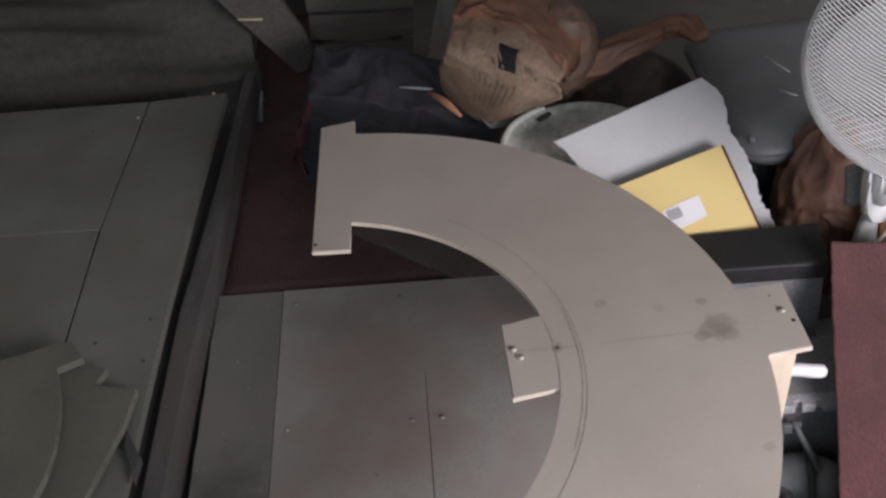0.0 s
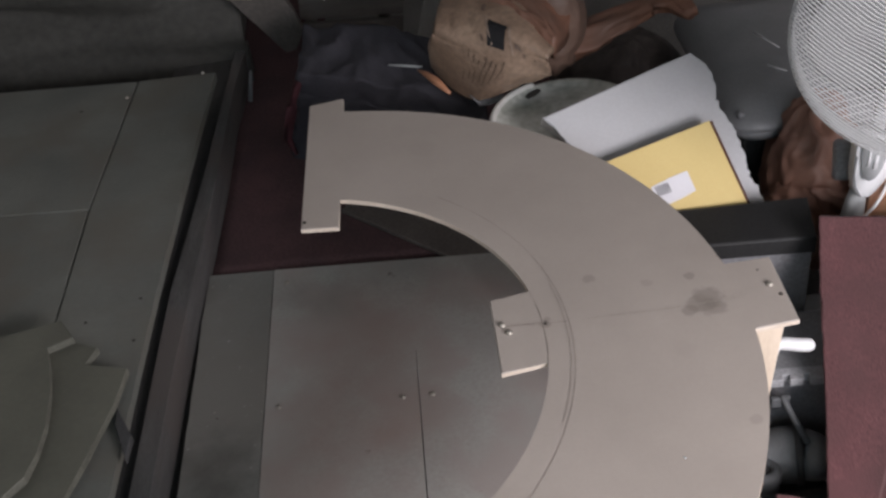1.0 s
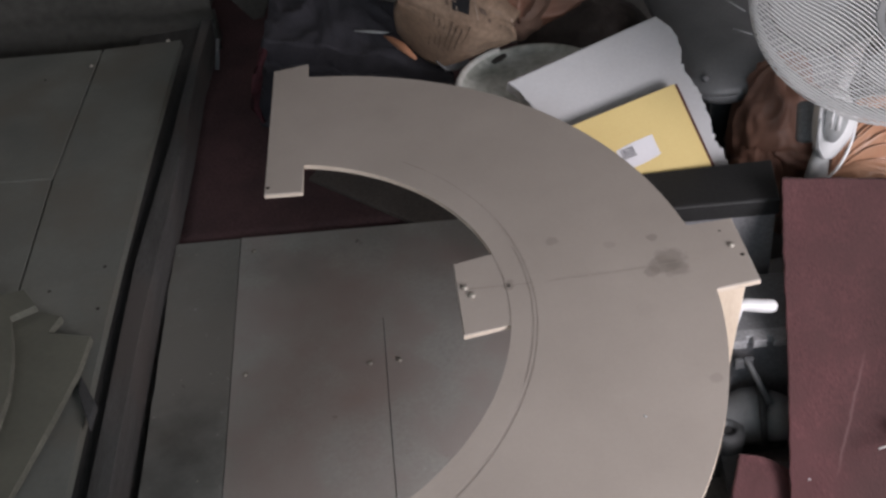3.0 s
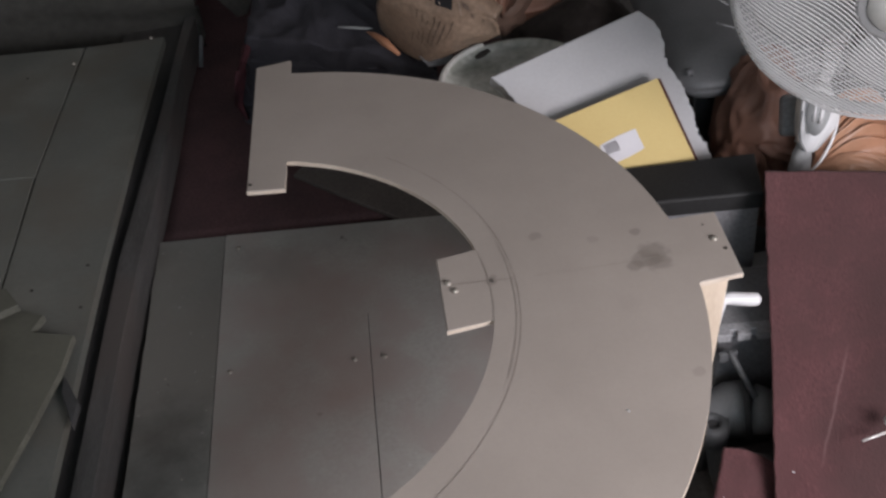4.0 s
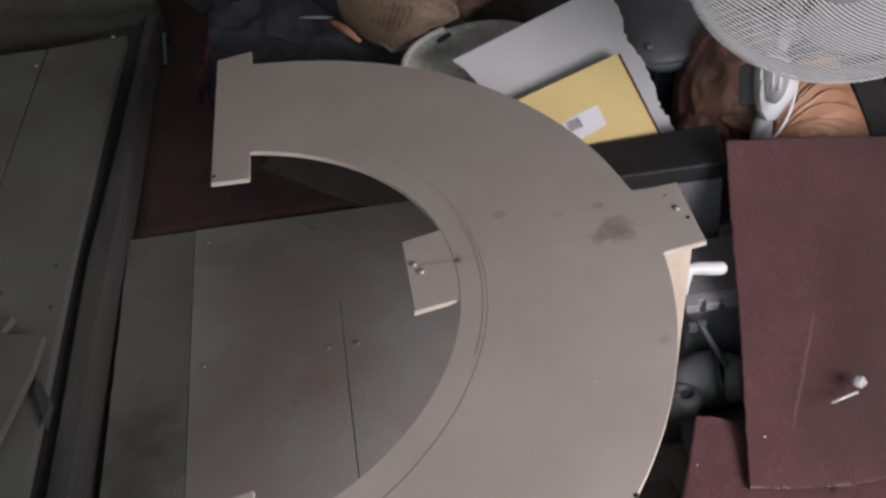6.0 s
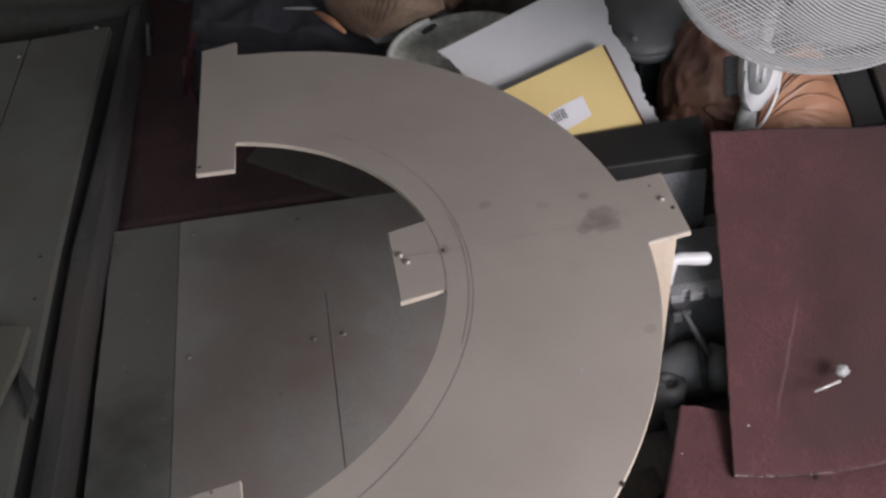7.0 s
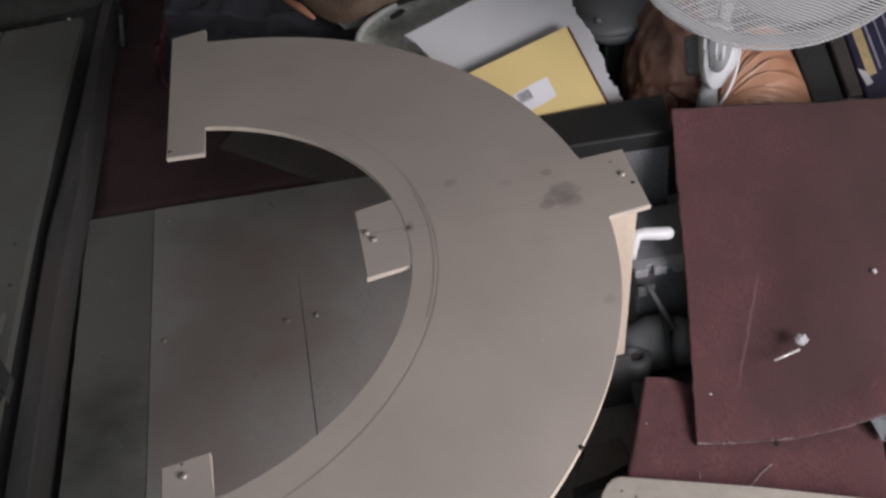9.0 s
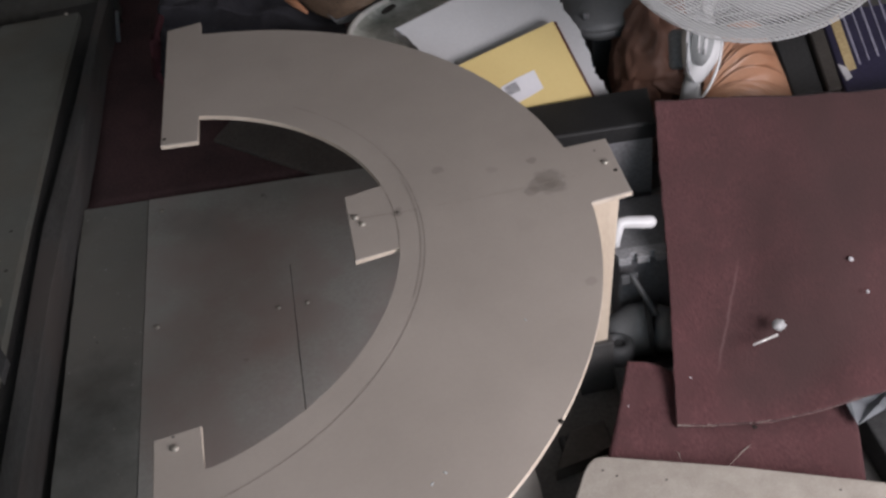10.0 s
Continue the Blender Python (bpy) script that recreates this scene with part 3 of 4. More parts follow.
# added where the leg ends; its dark colour stands for shade at the foot
whole("dark_foot_block", box(0.788, 0.838, -0.342, -0.292, FLOOR_Z, 0.055, 0.002), M_LEDGE, "added dark block standing for the shade below the pine leg", "block")

# ---- side deck, beam ----
beam = [(0.041, 1.06), (0.066, 1.06), (0.046, 0.80), (0.042, 0.56), (0.034, 0.34), (0.0245, 0.17), (0.018, 0.01), (0.014, -0.18), (-0.004, -1.46), (-0.040, -1.46), (-0.0155, -0.20), (-0.013, 0.02), (-0.010, 0.18), (0.002, 0.34), (0.017, 0.56), (0.029, 0.80)]
whole("timber_beam", prism(beam, FLOOR_Z, 0.064, 0.004, segs=2), M_BEAM, "dark stained timber beam along the deck edge", "beam")
side = thing("side_deck", (-0.3, -0.3, FLOOR_Z), "olive-grey board deck in deep shade", "deck")
ZS = 0.13
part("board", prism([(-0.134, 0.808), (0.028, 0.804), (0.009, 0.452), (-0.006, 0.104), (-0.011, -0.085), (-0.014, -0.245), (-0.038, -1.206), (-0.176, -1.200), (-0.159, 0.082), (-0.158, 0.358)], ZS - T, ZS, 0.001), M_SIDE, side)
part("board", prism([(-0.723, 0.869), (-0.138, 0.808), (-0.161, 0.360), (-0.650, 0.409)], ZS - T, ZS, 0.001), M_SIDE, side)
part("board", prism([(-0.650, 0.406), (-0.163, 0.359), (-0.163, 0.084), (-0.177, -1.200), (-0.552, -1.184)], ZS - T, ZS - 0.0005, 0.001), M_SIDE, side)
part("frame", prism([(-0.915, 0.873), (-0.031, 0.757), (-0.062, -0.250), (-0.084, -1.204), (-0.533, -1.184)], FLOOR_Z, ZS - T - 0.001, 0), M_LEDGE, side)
# fills the gap under the overhang; the gap's shade is in its colour
part("ledge", prism([(-0.10, 1.02), (0.040, 1.05), (0.028, 0.80), (0.016, 0.56), (0.001, 0.34), (-0.011, 0.18), (-0.014, 0.02), (-0.0165, -0.20), (-0.041, -1.46), (-0.2, -1.46), (-0.12, -0.3)], FLOOR_Z, 0.050, 0), M_LEDGE, side, "added dark ledge in the shaded gap beside the beam")
for at in ((-0.150, 0.744, 0.130), (0.001, 0.806, 0.130)):
    shared("screw", SMALL_SCREW, at, side)
for at in ((-0.239, 0.713, 0.130), (-0.030, 0.092, 0.130), (-0.111, 0.050, 0.130), (-0.027, -0.006, 0.130)):
    shared("screw_hole", HOLE, at, side)


def offcut(outline, z, spacer, label):
    ob = thing("curved_board", (outline[0][0], outline[0][1], z), label, "board", "curved offcuts")
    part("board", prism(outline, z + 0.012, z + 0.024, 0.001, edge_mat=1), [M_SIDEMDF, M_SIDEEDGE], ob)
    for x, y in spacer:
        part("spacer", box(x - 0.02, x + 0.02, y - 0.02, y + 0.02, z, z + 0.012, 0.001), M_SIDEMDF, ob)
    return ob


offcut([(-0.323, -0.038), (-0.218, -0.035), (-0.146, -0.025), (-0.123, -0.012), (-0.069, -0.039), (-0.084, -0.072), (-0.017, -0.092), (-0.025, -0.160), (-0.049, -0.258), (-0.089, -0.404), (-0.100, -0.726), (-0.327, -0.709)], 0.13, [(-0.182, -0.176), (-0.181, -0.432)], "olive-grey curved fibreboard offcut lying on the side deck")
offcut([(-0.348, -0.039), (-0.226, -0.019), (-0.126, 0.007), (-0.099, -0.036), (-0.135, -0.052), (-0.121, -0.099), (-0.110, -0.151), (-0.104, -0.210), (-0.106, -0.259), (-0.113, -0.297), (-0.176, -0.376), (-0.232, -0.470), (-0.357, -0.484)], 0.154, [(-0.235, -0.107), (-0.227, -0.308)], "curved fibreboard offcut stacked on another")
# added solid, black in place of the shaded gap between the boards
whole("gap_wedge", prism([(-0.026, -0.154), (0.004, -0.214), (0.001, -0.255), (-0.023, -0.191)], 0.13, 0.142, 0.001), M_BLACK, "thin black wedge standing for the dark gap beside the offcuts", "wedge")


# ---- back of the shed ----
def tarp_at(u, v):
    n = noise.noise(Vector((u * 2.2 + v, v * 7, 1))) + 0.6 * noise.noise(Vector((u * 4 + v * 2, v * 15, 4)))
    r = 1 - abs(noise.noise(Vector((u * 1.6 - v, v * 9 + u, 9)))) * 2
    return Vector((-1.25 + 1.32 * u, 1.02 + 0.06 * n - 0.03 * r + 0.10 * v, -0.03 + 1.1 * v + 0.03 * n * (1 - v)))


whole("tarpaulin", sheet(tarp_at, 80, 60, 0.004), M_TARP, "crumpled dark sheeting hanging behind the side deck", "tarpaulin", smooth=True)
pl = [(0.006, 0.980, 0.281), (0.159, 0.980, 0.060), (0.183, 0.980, 0.064), (0.206, 0.980, 0.108), (0.195, 0.980, 0.155), (0.147, 0.980, 0.261)]


def upright(points, thick):
    """A board whose face stands upright, its outline in x and z."""
    bm = bmesh.new()
    a = [bm.verts.new(p) for p in points]
    b = [bm.verts.new((p[0], p[1] + thick, p[2])) for p in points]
    n = len(a)
    front = bm.faces.new(a)
    bm.faces.new(b[::-1])
    for i in range(n):
        bm.faces.new((a[i], b[i], b[(i + 1) % n], a[(i + 1) % n]))
    bmesh.ops.bevel(bm, geom=list(front.edges), offset=0.0015, segments=1, affect="EDGES")
    return bm


plank = whole("plank", upright(pl, 0.02), M_HARD, "grey softwood plank leaning at the back", "plank")
part("tape", upright([(0.057, 0.979, 0.211), (0.110, 0.979, 0.205), (0.108, 0.979, 0.199), (0.055, 0.979, 0.207)], 0.001), M_TAPE, plank, "strip of pale yellow tape")
stack = thing("slatted_crate", (0.3, 1.13, FLOOR_Z), "dark slatted wooden crate at the back", "crate")
for a, b, c, d in (((0.197, 1.120, 0.212), (0.447, 1.120, 0.189), (0.438, 1.120, 0.117), (0.190, 1.120, 0.139)),
                   ((0.193, 1.120, 0.130), (0.438, 1.120, 0.108), (0.430, 1.120, 0.048), (0.187, 1.120, 0.066)),
                   ((0.189, 1.120, 0.053), (0.429, 1.120, 0.036), (0.421, 1.120, -0.026), (0.185, 1.120, -0.005))):
    part("slat", upright([a, b, c, d], 0.015), M_SLAT, stack)
part("side_post", upright([(0.223, 1.150, 0.208), (0.251, 1.150, 0.205), (0.206, 1.150, -0.060), (0.176, 1.150, -0.055)], 0.02), M_SLAT, stack)
part("side_post", upright([(0.390, 1.150, 0.187), (0.418, 1.150, 0.182), (0.384, 1.150, -0.085), (0.354, 1.150, -0.080)], 0.02), M_SLAT, stack)
whole("grey_board", upright([(0.434, 1.000, FLOOR_Z), (0.504, 1.000, 0.210), (0.564, 1.000, 0.202), (0.486, 1.000, FLOOR_Z)], 0.012), M_WOODGREY, "grey board standing at the back wall", "board")
whole("pale_stick", tube([(0.081, 0.920, 0.06), (0.068, 0.889, 0)], [0.004, 0.0055], 8), M_CASE, "pale short stick standing on the carpet", "stick", smooth=True)


# ---- jacket ----
def jacket_at(u, v):
    a, b, c, d = Vector((0.218, 0.622, 0.187)), Vector((0.565, 0.386, 0.204)), Vector((0.231, 0.807, 0.194)), Vector((0.493, 0.576, 0.252))
    low = Vector((0.169, 0.665, 0.004)).lerp(Vector((0.537, 0.476, 0.035)), u)
    mid = a.lerp(b, u)
    top = c.lerp(d, u)
    p = low.lerp(mid, v * 2) if v < 0.5 else mid.lerp(top, v * 2 - 1)
    q = Vector((u * 5, v * 4, 3))
    p.z += 0.012 * math.sin(math.pi * u) + 0.014 * (1 - 2 * abs(noise.noise(q * 0.9))) + 0.005 * (1 - 2 * abs(noise.noise(q * 2.1)))
    p.y += 0.01 * noise.noise(q * 2)
    return p


jacket = thing("jacket", (0.37, 0.55, -0.012), "folded navy padded jacket with red lining", "jacket")
part("body", sheet(jacket_at, 60, 50, 0.05), M_NAVY, jacket, "", True)
part("lining", tube([(0.222, 0.698, 0.174), (0.215, 0.603, 0.179), (0.206, 0.539, 0.170), (0.171, 0.640, 0.049), (0.186, 0.616, 0.021)], [0.006, 0.009, 0.011, 0.009, 0.005], 10), M_RED, jacket, "dark red lining", True)
part("cuff", tube([(0.400, 0.545, 0.235), (0.434, 0.530, 0.236), (0.463, 0.516, 0.237)], [0.002, 0.003, 0.002], 8), M_LGREY, jacket, "grey piping", True)


# ---- carrier bag with printed pack ----
def rows_at(rows, u, v):
    """A smooth surface through rows of points, u along a row and v from row to row."""
    def bend(points, s):
        s = min(max(s, 0.0), 0.99999) * (len(points) - 1)
        i = int(s)
        t = s - i
        p1, p2 = points[i], points[i + 1]
        p0 = points[i - 1] if i else p1 * 2 - p2
        p3 = points[i + 2] if i + 2 < len(points) else p2 * 2 - p1
        return 0.5 * (p1 * 2 + (p2 - p0) * t + (p0 * 2 - p1 * 5 + p2 * 4 - p3) * t * t + (p1 * 3 - p0 - p2 * 3 + p3) * t ** 3)
    return bend([bend([Vector(p) for p in row], u) for row in rows], v)


bag = thing("carrier_bag", (0.58, 0.38, FLOOR_Z), "orange carrier bag round a printed beige pack", "bag", "plastic bags")
PACK = [
    [(0.477, 0.446, 0.283), (0.514, 0.395, 0.256), (0.553, 0.348, 0.262), (0.600, 0.325, 0.287)],
    [(0.477, 0.421, 0.33), (0.528, 0.37, 0.302), (0.580, 0.315, 0.308), (0.632, 0.308, 0.306)],
    [(0.489, 0.393, 0.372), (0.547, 0.34, 0.364), (0.607, 0.295, 0.353), (0.666, 0.285, 0.328)],
    [(0.501, 0.438, 0.386), (0.543, 0.400, 0.396), (0.608, 0.321, 0.395), (0.662, 0.272, 0.362)],
    [(0.520, 0.510, 0.391), (0.574, 0.480, 0.404), (0.640, 0.396, 0.404), (0.688, 0.313, 0.367)]]


def pack_at(u, v, lift=0.0):
    p = rows_at(PACK, u, v)
    q = Vector((u * 3, v * 4, 6))
    p.z += 0.004 * noise.noise(q * 2) + 0.0015 * (1 - 2 * abs(noise.noise(q * 3.3))) + lift
    return p


part("printed_pack", sheet(pack_at, 40, 50, 0.010), M_CARTON, bag, "beige printed pack", True)


def film_at(u, v):
    p = rows_at([[tuple(Vector(a).lerp(Vector(b), 0.5)) for a, b in zip(PACK[3], PACK[4])], PACK[4], [(0.535, 0.609, 0.393), (0.601, 0.543, 0.424), (0.692, 0.486, 0.427), (0.731, 0.407, 0.364)]], u, v)
    q = Vector((u * 4, v * 4, 2))
    p.z += 0.006 + 0.012 * noise.noise(q * 0.8) + 0.008 * (1 - 2 * abs(noise.noise(q * 1.3))) + 0.002 * (1 - 2 * abs(noise.noise(q * 2.6)))
    return p


part("film", sheet(film_at, 50, 40, 0.03), M_ORANGE, bag, "thin orange film", True)
part("bulge", crumpled((0.685, 0.429, 0.334), (0.068, 0.074, 0.087), 1, 0.06, 6, 110, 72, fine=0.25), M_FILMGREY, bag, "crumpled smoky orange film", True)
part("flap", sheet(lambda u, v: rows_at([[(0.536, 0.363, 0.257), (0.559, 0.366, 0.261), (0.592, 0.343, 0.262)], [(0.551, 0.344, 0.245), (0.567, 0.339, 0.249), (0.596, 0.339, 0.251)]], u, v) + Vector((0, 0, 0.002 * noise.noise(Vector((u * 5, v * 5, 0))))), 16, 10, 0.001), M_CRATE, bag, "pale translucent film flap", True)
part("corner", tube([(0.454, 0.434, 0.278), (0.466, 0.413, 0.281), (0.483, 0.383, 0.281), (0.503, 0.345, 0.277)], [0.0015, 0.005, 0.0075, 0.003], 12), M_CORNER, bag, "gathered orange film corner", True)


def twist(points, radii, pleats, sides=40):
    """A twisted strip of film: a pleated tube along points."""
    bm = bmesh.new()
    pts = [Vector(p) for p in points]
    rows = []
    n = 40
    for i in range(n + 1):
        s = i / n * (len(pts) - 1)
        k = min(int(s), len(pts) - 2)
        c = pts[k].lerp(pts[k + 1], s - k)
        r = radii[k] + (radii[k + 1] - radii[k]) * (s - k)
        d = (pts[k + 1] - pts[k]).normalized()
        a = d.cross(Vector((0, 0, 1))).normalized()
        b = a.cross(d)
        row = []
        for j in range(sides):
            t = 2 * math.pi * j / sides
            w = r * (1 + 0.13 * math.sin(t * pleats + i * 0.22) + 0.22 * noise.noise(Vector((i * 0.2, math.cos(t) * 2, math.sin(t) * 2))))
            row.append(bm.verts.new(c + w * (math.cos(t) * a + math.sin(t) * 0.75 * b)))
        rows.append(row)
    for p, q in zip(rows, rows[1:]):
        for j in range(sides):
            bm.faces.new((p[j], p[(j + 1) % sides], q[(j + 1) % sides], q[j]))
    bm.faces.new(rows[0][::-1])
    bm.faces.new(rows[-1])
    return bm


part("handle", twist([(0.694, 0.432, 0.291), (0.753, 0.435, 0.295), (0.806, 0.448, 0.313), (0.873, 0.483, 0.320), (0.916, 0.480, 0.321), (0.933, 0.432, 0.317)], [0.046, 0.034, 0.026, 0.022, 0.024, 0.014], 5), M_ORANGE, bag, "twisted orange film handle", True)


def on_pack(u0, u1, v0, v1, lift, shear=0.0):
    """A printed patch that follows the pack, a little proud of it."""
    n = 6
    bm = bmesh.new()
    g = []
    for i in range(n + 1):
        row = []
        for j in range(n + 1):
            u, v = u0 + (u1 - u0) * i / n + shear * j / n, v0 + (v1 - v0) * j / n
            p = pack_at(u, v)
            side, rise = pack_at(u + 0.01, v) - p, pack_at(u, v + 0.01) - p
            row.append(bm.verts.new(p + side.cross(rise).normalized() * lift))
        g.append(row)
    for i in range(n):
        for j in range(n):
            bm.faces.new((g[i][j], g[i + 1][j], g[i + 1][j + 1], g[i][j + 1]))
    return bm


part("print_square", on_pack(0.47, 0.6, 0.54, 0.75, 0.0016, 0.06), M_PRINT, bag, "black printed square")
for k in range(7):
    part("print_line", on_pack(0.37 + 0.05 * k, 0.379 + 0.05 * k, 0.17 + 0.03 * (k % 2), 0.46 - 0.02 * (k % 3), 0.0016, -0.05), M_PRINT2, bag)
for u, v, w in ((0.43, 0.56, 0.022), (0.46, 0.8, 0.025), (0.76, 0.545, 0.025), (0.86, 0.55, 0.05), (0.7, 0.6, 0.06)):
    part("print_mark", on_pack(u, u + w, v, v + 0.045, 0.0016), M_PRINT2, bag)
for a, b in ((0.505, 0.515), (0.67, 0.68)):
    part("print_edge", on_pack(a, b, 0.53, 0.765, 0.0016), M_PRINT4, bag, "pale printed edge")

# ---- tub ----
tub = thing("plastic_tub", (0.687, 0.240, FLOOR_Z), "dusty grey-green round tub standing behind the arch", "tub")
TC = Matrix.Translation((0.687, 0.240, 0.023))
part("body", spun([(0.10, FLOOR_Z - 0.023), (0.116, 0.205), (0.118, 0.222)], TC), M_LID, tub, "", True)
part("lid", spun([(0.112, 0.218), (0.122, 0.224), (0.1275, 0.232), (0.1265, 0.240), (0.119, 0.240), (0.114, 0.234), (0.08, 0.231), (0.06, 0.234), (0.055, 0.232), (0.001, 0.232)], TC), M_LID, tub, "", True)
part("rim", tube([(x, y, 0.264) for x, y in arc((0.687, 0.240), 0.1240, 110, 262, 50)], 0.0056, 8), M_LIDRIM, tub, "pale raised rim", True)
part("slot", prism([(0.628, 0.330), (0.638, 0.342), (0.652, 0.350), (0.656, 0.342), (0.646, 0.330), (0.632, 0.322)], 0.2585, 0.2605, 0), M_SLOT, tub, "dark hand slot")
whole("dark_bag", crumpled((0.834, 0.583, 0.10), (0.13, 0.13, 0.11), 7, 0.10, 9, floor=FLOOR_Z), M_DARKBAG, "dull dark brown bag in the shade at the back", "bag", "plastic bags", smooth=True)

# ---- polystyrene, yellow box ----
LEAN = Matrix(((0.9618, -0.2647, 0.0697, 0.883), (0.2585, 0.7943, -0.5498, 0.118), (0.0902, 0.5468, 0.8324, 0.305), (0, 0, 0, 1)))


def leaning(bm):
    """Sets a board made flat onto the slope on which the slab and the box lean."""
    bmesh.ops.transform(bm, matrix=LEAN, verts=bm.verts)
    return bm


edge = [(0.039, 0.129)]
random.seed(5)
pa, pb = Vector((0.05, 0.107)), Vector((0.029, -0.155))
pm = Vector((0.041, 0.001))
for i in range(1, 46):
    t = i / 46
    p = pa.lerp(pm, t * 2.2) if t < 1 / 2.2 else pm.lerp(pb, (t - 1 / 2.2) / (1 - 1 / 2.2))
    w = 0.005 * noise.noise(Vector((t * 17, 0, 0))) + random.uniform(-0.0022, 0.0022)
    edge.append((p.x + w + 0.004 * math.sin(t * 14), p.y))
slab = [(-0.223, 0.113)] + edge + [(0.014, -0.151), (-0.115, -0.096)] + [tuple(Vector((-0.146, -0.066)).lerp(Vector((-0.219, 0.1)), k / 14) + Vector((random.uniform(-0.003, 0.003), random.uniform(-0.003, 0.003)))) for k in range(14)]
whole("polystyrene_slab", leaning(prism(slab, -0.064, -0.036, 0.003, edge_mat=1, segs=2)), [M_POLY, M_POLYEDGE], "white polystyrene slab with a broken edge", "packaging")
whole("slab_support", box(0.83, 0.895, 0.12, 0.2, FLOOR_Z, 0.225, 0.004), M_DARKBAG, "dark box under the white slab", "box")
yel = thing("yellow_box", (0.84, 0.04, 0.2), "flat yellow card box with a white label and barcode", "box")
part("lid", leaning(prism([(-0.1765, -0.002), (-0.002, 0.001), (-0.010, -0.148), (-0.178, -0.148)], -0.0035, 0, 0.0006)), M_YELLOW, yel)
part("tray", leaning(prism([(-0.172, -0.005), (-0.006, -0.002), (-0.013, -0.144), (-0.174, -0.144)], -0.0355, -0.004, 0.0005)), M_DKRED, yel, "dark red tray")
part("side", leaning(prism([(-0.0015, 0.0), (0.0030, 0.0), (-0.0050, -0.147), (-0.0095, -0.147)], -0.034, -0.002, 0.0005)), M_DKRED, yel, "dark red box side")
label = part("label", leaning(prism([(-0.131, -0.064), (-0.100, -0.0605), (-0.070, -0.060), (-0.0715, -0.093), (-0.096, -0.0965), (-0.130, -0.098)], 0.0003, 0.0011, 0)), M_PAPER, yel, "crumpled white paper label")
for k in range(9):
    w = (0.0012, 0.0007, 0.0016, 0.0008, 0.0013, 0.0007, 0.0015, 0.0009, 0.0014)[k]
    part("bar", leaning(obox(pose(-0.1255 + 0.0024 * k, -0.0735, 0.0011), w, 0.016, 0.0004, 0)), M_PRINT, label)


def slab_of(points, thick, bevel):
    """A moulded plate: an outline in space, thickened away from the viewer."""
    bm = bmesh.new()
    ps = [Vector(p) for p in points]
    nrm = sum(((ps[i] - ps[0]).cross(ps[i + 1] - ps[0]) for i in range(1, len(ps) - 1)), Vector()).normalized()
    if nrm.z > 0:
        nrm = -nrm
    a = [bm.verts.new(p) for p in ps]
    b = [bm.verts.new(p + nrm * thick) for p in ps]
    n = len(a)
    top = bm.faces.new(a)
    bm.faces.new(b[::-1])
    for i in range(n):
        bm.faces.new((a[i], b[i], b[(i + 1) % n], a[(i + 1) % n]))
    if bevel:
        bmesh.ops.bevel(bm, geom=list(top.edges), offset=bevel, segments=3, affect="EDGES", profile=0.5)
    return bm


def loop_of(points, n=6):
    """A closed outline rounded through its points."""
    ps = [Vector(p) for p in points]
    out = []
    for i in range(len(ps)):
        p0, p1, p2, p3 = ps[i - 1], ps[i], ps[(i + 1) % len(ps)], ps[(i + 2) % len(ps)]
        for k in range(n):
            t = k / n
            out.append(0.5 * ((2 * p1) + (p2 - p0) * t + (2 * p0 - 5 * p1 + 4 * p2 - p3) * t * t + (3 * p1 - p0 - 3 * p2 + p3) * t ** 3))
    return out


# ---- black case, grey crate, odds and ends beside the leg ----
bc = thing("black_case", (0.86, -0.07, FLOOR_Z), "long grey case with a black lid beside the yellow box", "case")
part("lid", prism([(0.70, -0.081), (0.975, -0.103), (0.992, -0.012), (0.70, 0.002)], 0.212, 0.240, 0.004, segs=2), M_SATIN, bc, "black lid")
part("body", prism([(0.70, -0.078), (0.972, -0.099), (0.989, -0.015), (0.70, -0.002)], FLOOR_Z, 0.212, 0.003, segs=2), M_CASE, bc, "dusty grey body")
crate = thing("storage_crate", (0.97, -0.17, FLOOR_Z), "dusty grey plastic crate with a notched rim", "crate")
CRATE = pose(0.972, -0.252, 0, 0, 0, -5)


def crate_box(x0, x1, y0, y1, z0, z1, bevel, bm=None):
    b = box(x0, x1, y0, y1, z0, z1, bevel, None, 1)
    bmesh.ops.transform(b, matrix=CRATE, verts=b.verts)
    return b if bm is None else joined(bm, b)


part("lid", crate_box(-0.10, 0.13, 0.006, 0.13, 0.103, 0.120, 0.003), M_CRATE, crate)
part("body", crate_box(-0.094, 0.124, 0.012, 0.13, FLOOR_Z, 0.103, 0.003), M_CASE, crate)
rim = crate_box(-0.10, 0.13, 0.005, 0.018, 0.106, 0.1205, 0.0008)
for k in range(8):
    crate_box(-0.098 + 0.027 * k, -0.0795 + 0.027 * k, -0.005, 0.006, 0.107, 0.1205, 0.0008, rim)
part("notched_rim", rim, M_CRATE2, crate, "paler notched rim")
whole("white_hook", tube([(0.867, -0.257, 0.155), (0.869, -0.253, 0.165), (0.873, -0.249, 0.179), (0.878, -0.244, 0.185), (0.890, -0.244, 0.184), (0.909, -0.248, 0.182), (0.920, -0.248, 0.180), (0.925, -0.248, 0.180), (0.928, -0.248, 0.180)], [0.0055, 0.0065, 0.0075, 0.0085, 0.009, 0.0092, 0.0092, 0.0075, 0.003], 14), M_WHITE, "white plastic bent pipe end on the crate", "pipe", smooth=True)
strut = whole("grey_strut", tube([(0.886, -0.262, 0.104), (0.893, -0.272, 0.090), (0.903, -0.285, 0.070), (0.914, -0.302, 0.048)], [0.0035, 0.0045, 0.0045, 0.0045], 8), M_TOOL2, "grey metal strut lying in the clutter", "strut", smooth=True)
